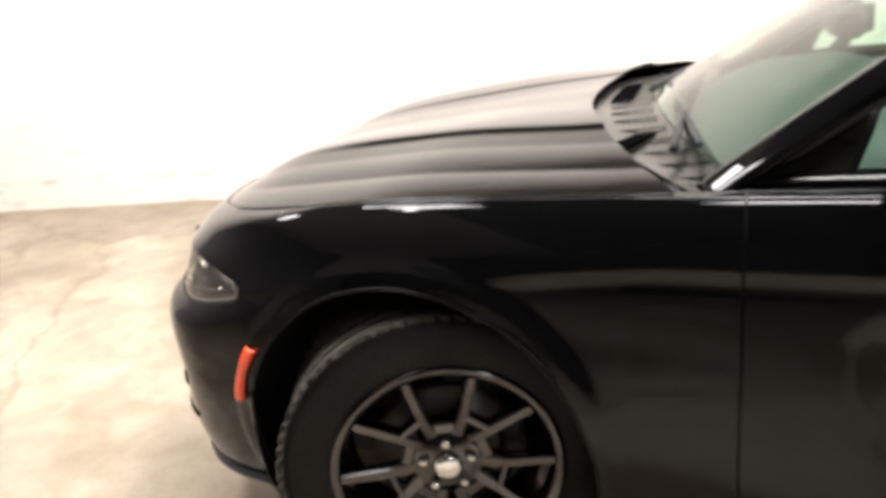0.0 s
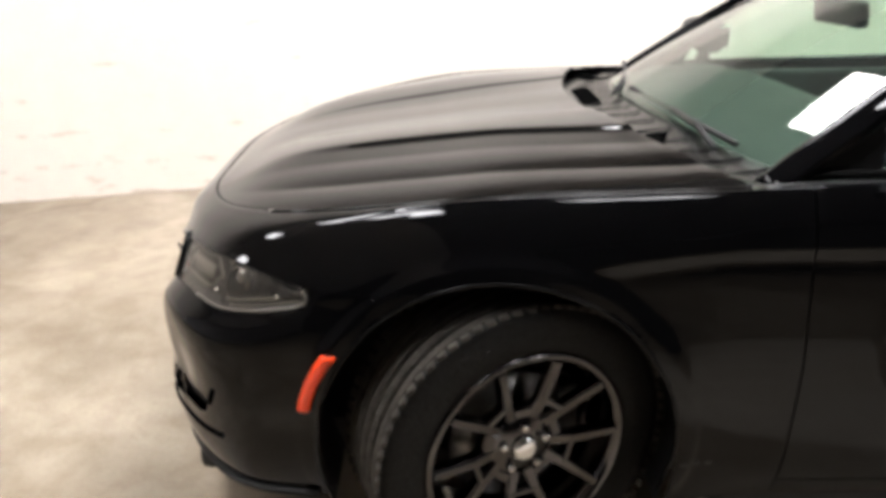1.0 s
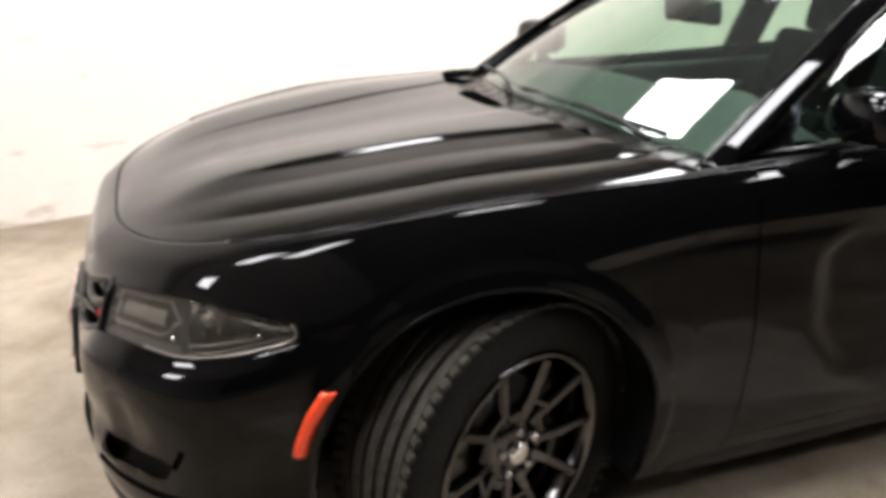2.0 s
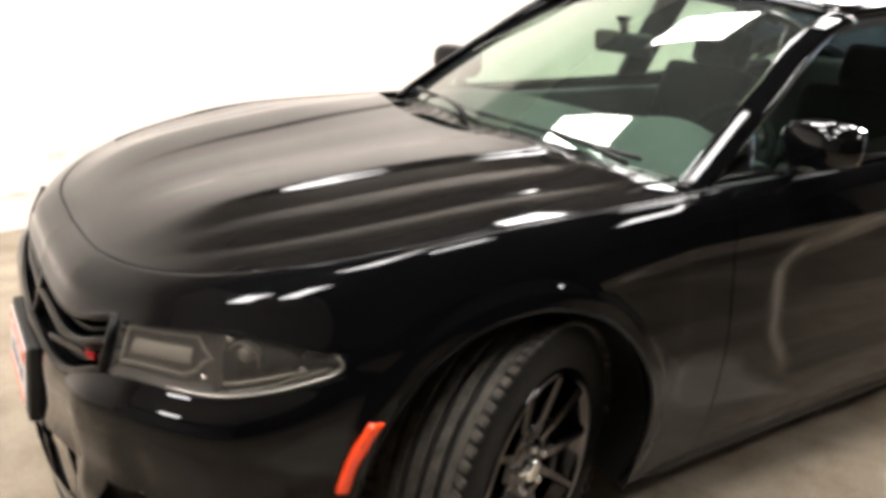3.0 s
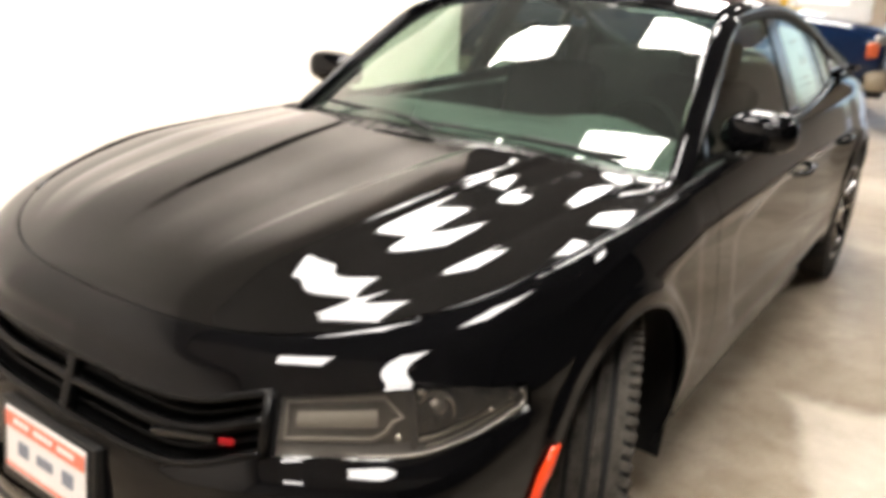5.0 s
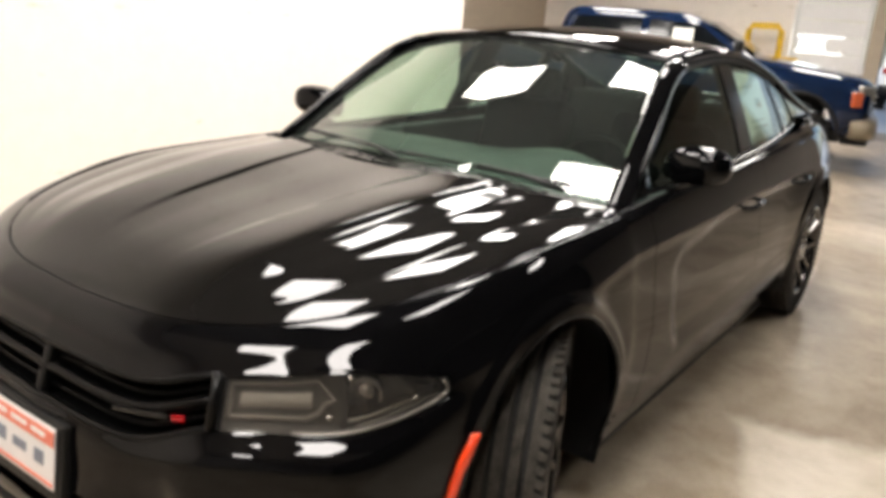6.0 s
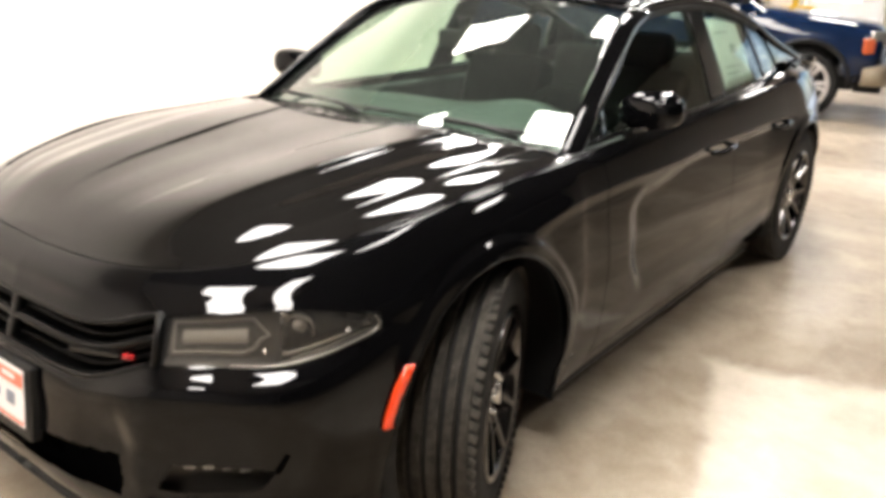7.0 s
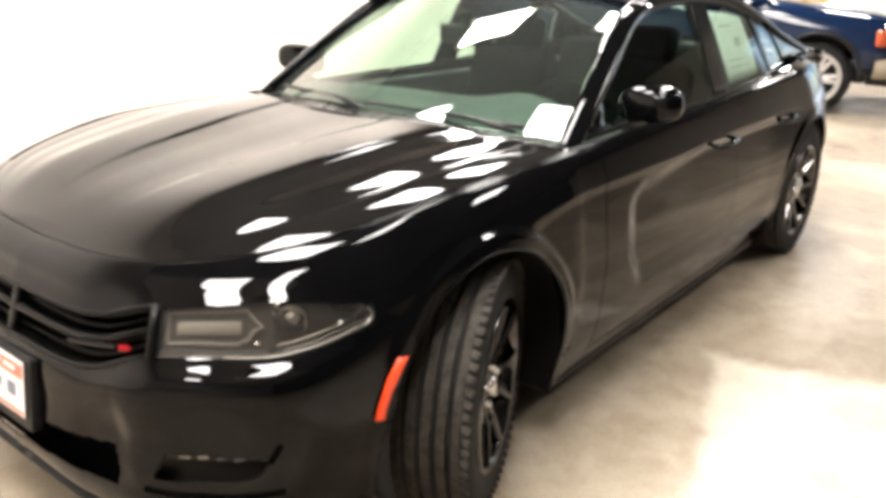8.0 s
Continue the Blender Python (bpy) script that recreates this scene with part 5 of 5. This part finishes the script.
def plain_wheel(parent, at, r, axis_turn, metal):
    """A tyre on a bright rim with split spokes over a dark well; the outer face looks along -y before the turn."""
    hub = new("wheel")
    hub.matrix_world = pose(*at, 0, 0, axis_turn)
    hub.parent = parent
    v, f = lathe([(r * 0.70, -0.10), (r * 0.75, -0.122), (r * 0.9, -0.125), (r * 0.98, -0.10), (r, -0.08), (r, 0.08), (r * 0.9, 0.125), (r * 0.6, 0.10)], 48)
    mesh_ob("tyre", v, f, RUBBER, hub)
    v, f = lathe([(r * 0.60, 0.06), (r * 0.64, -0.09), (r * 0.68, -0.124), (r * 0.735, -0.128), (r * 0.75, -0.112), (r * 0.66, 0.08)], 48)
    rim = mesh_ob("rim", v, f, metal, hub, "bright alloy rim")
    v, f = lathe([(0.0, 0.02), (r * 0.55, 0.02), (r * 0.55, 0.05)], 32)
    mesh_ob("brake_disc", v, f, STEEL, hub)
    v, f = lathe([(0.0, -0.105), (r * 0.10, -0.103), (r * 0.17, -0.095), (r * 0.20, -0.07), (r * 0.20, 0.0)], 28)
    mesh_ob("centre_cap", v, f, metal, hub)
    for k in range(6):
        for d in (-9, 9):
            bm = box_bm((r * 0.52, 0.045, r * 0.11), (r * 0.42, -0.092, 0), 0.008)
            bm.transform(pose(0, 0, 0, 0, -(60 * k + d), 0))
            part("spoke", bm, metal, rim)
    return hub


def shell(name, stations, xc, power, material, parent, label="", arches=(), n=70, m=64):
    """A rounded body skinned over stations of (y, half width, low z, top z), with round wheel openings."""
    st = spline(stations, np.linspace(0, len(stations) - 1, n))
    g = np.linspace(0, math.pi, m)
    c, q = np.sign(np.cos(g)) * np.abs(np.cos(g)) ** (2 / power), np.abs(np.sin(g)) ** (2 / power)
    pts = np.stack([xc - st[:, 1:2] * c, np.repeat(st[:, :1], m, 1), st[:, 2:3] + (st[:, 3:4] - st[:, 2:3]) * q], axis=-1).reshape(-1, 3)
    faces = grid_faces(n, m)
    side = np.abs(pts[:, 0] - xc) > 0.5
    for cy, cz, r in arches:
        d = np.hypot(pts[:, 1] - cy, pts[:, 2] - cz)
        inside = side & ((d < r) | ((np.abs(pts[:, 1] - cy) < r) & (pts[:, 2] < cz)))
        faces = [f for f in faces if not all(inside[i] for i in f)]
        for i in {i for f in faces for i in f if inside[i]}:
            if pts[i, 2] >= cz:
                pts[i, 1:] = cy + (pts[i, 1] - cy) * r / d[i], cz + (pts[i, 2] - cz) * r / d[i]
            else:
                pts[i, 1] = cy + math.copysign(r, pts[i, 1] - cy)
    faces += [tuple(range(m)), tuple((n - 1) * m + k for k in range(m))[::-1]]
    used = sorted({i for f in faces for i in f})
    at = {i: k for k, i in enumerate(used)}
    return solid(mesh_ob(name, pts[used], [tuple(at[i] for i in f) for f in faces], material, parent, label), 0.012, rim=True)


def build_pickup():
    truck = new("pickup_truck")
    tagged(truck, "dark blue pickup truck with a tan lower bumper parked nose out", "truck")
    xc, half = 9.37, 0.97
    a = xc - half
    arches = ((0.44, 0.42, 0.475), (4.10, 0.42, 0.475))
    body = [(-.37, .70, .56, .96), (-.355, .80, .52, 1.03), (-.30, .885, .50, 1.085), (-.18, .935, .48, 1.12), (.05, .955, .46, 1.155), (.5, .965, .45, 1.20), (.95, .97, .45, 1.25),
            (1.4, .97, .45, 1.275), (3.4, .97, .45, 1.28), (5.2, .97, .47, 1.28), (5.34, .94, .5, 1.26)]
    shell("body", body, xc, 7.0, BLUE, truck, "glossy dark blue rounded bodywork", arches, n=110)
    bumper = [(-.47, .72, .48, .66), (-.455, .82, .45, .685), (-.38, .93, .44, .70), (-.26, .972, .44, .70), (-.17, .978, .44, .69)]
    shell("bumper", bumper, xc, 6.0, TAN, truck, "tan front bumper", n=24, m=40)
    part("valance", box_bm((1.5, 0.30, 0.16), (xc, -0.25, 0.42), 0.03), PLASTIC, truck, "black lower valance")
    # cab skinned upwards as rounded rectangles
    levels = [(1.20, .90, 3.52, .935), (1.30, 1.06, 3.50, .915), (1.45, 1.32, 3.46, .86), (1.58, 1.55, 3.42, .805), (1.65, 1.70, 3.37, .765), (1.695, 1.84, 3.30, .69), (1.715, 2.0, 3.15, .55), (1.722, 2.2, 3.0, .35)]
    lv = spline(levels, np.linspace(0, 7, 29))
    g = np.linspace(0, 2 * math.pi, 73)[:-1]
    cs, sn = (np.sign(h) * np.abs(h) ** 0.22 for h in (np.cos(g), np.sin(g)))
    pts = [(xc + w * c, (y0 + y1) / 2 + (y1 - y0) / 2 * q, z) for z, y0, y1, w in lv for c, q in zip(cs, sn)]
    mesh_ob("cab", pts, grid_faces(29, 72, close=True) + [tuple(28 * 72 + k for k in range(72))], BLUE, truck, "dark blue cab")

    def cab_width(z):
        return float(np.interp(z, lv[:, 0], lv[:, 3]))

    for o in ([(1.22, 1.28), (1.66, 1.575), (2.28, 1.60), (2.28, 1.28)], [(2.38, 1.28), (2.38, 1.60), (3.20, 1.595), (3.34, 1.28)]):
        for d in (-1, 1):
            corner = [(xc + d * (cab_width(z) + 0.006), y, z) for y, z in o]
            solid(mesh_ob("window", corner, [(0, 1, 2, 3)], DARKGLASS, truck, "dark side glass", smooth=False), 0.006, 0)
    part("window_sheet", box_bm((0.003, 0.24, 0.20), (xc - cab_width(1.44) - 0.012, 1.86, 1.43), 0, (0, 20, 0)), PAPER, truck, "pale sheet in the cab window")
    pts = [(xc - .78, 1.03, 1.29), (xc + .78, 1.03, 1.29), (xc + .68, 1.60, 1.615), (xc - .68, 1.60, 1.615)]
    solid(mesh_ob("windscreen", [(x, y - 0.022, z + 0.014) for x, y, z in pts], [(0, 1, 2, 3)], DARKGLASS, truck, "dark windscreen", smooth=False), 0.008, 0)
    part("grille", box_bm((1.15, 0.06, 0.26), (xc, -0.365, 0.84), 0.03), WELL, truck, "black grille")
    for k in range(3):
        part("grille_bar", box_bm((1.10, 0.03, 0.03), (xc, -0.395, 0.76 + 0.08 * k), 0.01), TRUCKRIM, truck)
    for d in (-1, 1):
        part("headlight", box_bm((0.16, 0.22, 0.17), (xc + d * 0.80, -0.255, 0.955), 0.04, (0, 0, -d * 38), 3), HEADGLASS, truck, "silvery headlamp wrapped round the corner", smooth=True)
        part("marker_light", box_bm((0.08, 0.13, 0.17), (xc + d * 0.905, -0.185, 0.875), 0.03, (0, 0, -d * 22), 3), DULLORANGE, truck, "orange corner marker light", smooth=True)
    for cy, cz, r in arches:
        for d, turn in ((-1, -90), (1, 90)):
            plain_wheel(truck, (xc + d * 0.83, cy, 0.40), 0.40, turn, TRUCKRIM)
            v, f = tube([(xc + d * (half - 0.012), cy + (r + 0.012) * math.cos(g), cz + (r + 0.012) * math.sin(g)) for g in np.linspace(0.0, math.pi, 30)], 0.022, 8)
            mesh_ob("arch_flare", v, f, PLASTIC, truck, "black wheel arch lip")
        part("arch_liner", box_bm((1.3, 0.86, 0.30), (xc, cy, 0.86), 0.05), PLASTIC, truck)
    v, f = tube([(a + 0.06, 1.22, 1.31), (a - 0.10, 1.17, 1.33)], 0.02, 8)
    mesh_ob("mirror_arm", v, f, PLASTIC, truck)
    part("mirror_shell", box_bm((0.20, 0.10, 0.16), (a - 0.16, 1.17, 1.36), 0.035, (0, 0, 0), 3), PLASTIC, truck, "black mirror shell", smooth=True)
    part("chassis", box_bm((1.2, 5.0, 0.16), (xc, 2.4, 0.42), 0.03), PLASTIC, truck)
    truck.matrix_world = pose(a, 0.4, 0) @ pose(0, 0, 0, 0, 0, SKEW) @ pose(-a, -0.4, 0)
    return truck


def build_suv():
    suv = new("parked_suv")
    tagged(suv, "white sport utility vehicle parked outside the open door", "car")
    # side outline with the nose at the low end
    shape = [(-2.2, 0.45), (-2.25, 0.85), (-2.1, 1.02), (-1.1, 1.12), (-0.35, 1.66), (-0.1, 1.74), (1.9, 1.74), (2.15, 1.6), (2.25, 0.9), (2.2, 0.42)]
    holder = side_body(shape, -0.92, 0.92, 0.06, "body", WHITECAR, suv, "white bodywork", tuck=0.14)
    made = [holder]
    pts = [(-0.72, 2.235, 1.08), (0.72, 2.235, 1.08), (0.66, 2.175, 1.52), (-0.66, 2.175, 1.52)]
    made.append(solid(mesh_ob("rear_window", [(x, y + 0.004, z) for x, y, z in pts], [(0, 1, 2, 3)], GLOSS, suv, "dark rear window", smooth=False), 0.01, 0))
    made.append(part("bumper", box_bm((1.80, 0.16, 0.22), (0, 2.24, 0.50), 0.05), PLASTIC, suv, "dark lower bumper"))
    for s in (-1, 1):
        made.append(part("tail_light", box_bm((0.34, 0.08, 0.14), (s * 0.70, 2.235, 0.92), 0.03), RED, suv, "dark red tail light"))
        pts = [(s * 0.925, -0.75, 1.17), (s * 0.925, 1.9, 1.17), (s * 0.86, 1.75, 1.62), (s * 0.86, -0.25, 1.62)]
        made.append(solid(mesh_ob("window", pts, [(0, 1, 2, 3)], GLOSS, suv, smooth=False), 0.008, 0))
        for y in (-1.45, 1.4):
            plain_wheel(suv, (s * 0.82, y, 0.36), 0.36, -90 if s < 0 else 90, TRUCKRIM)
    suv.matrix_world = pose(21.6, 0.45, -0.02, 0, 0, 96)
    return suv


build_pickup()
build_suv()
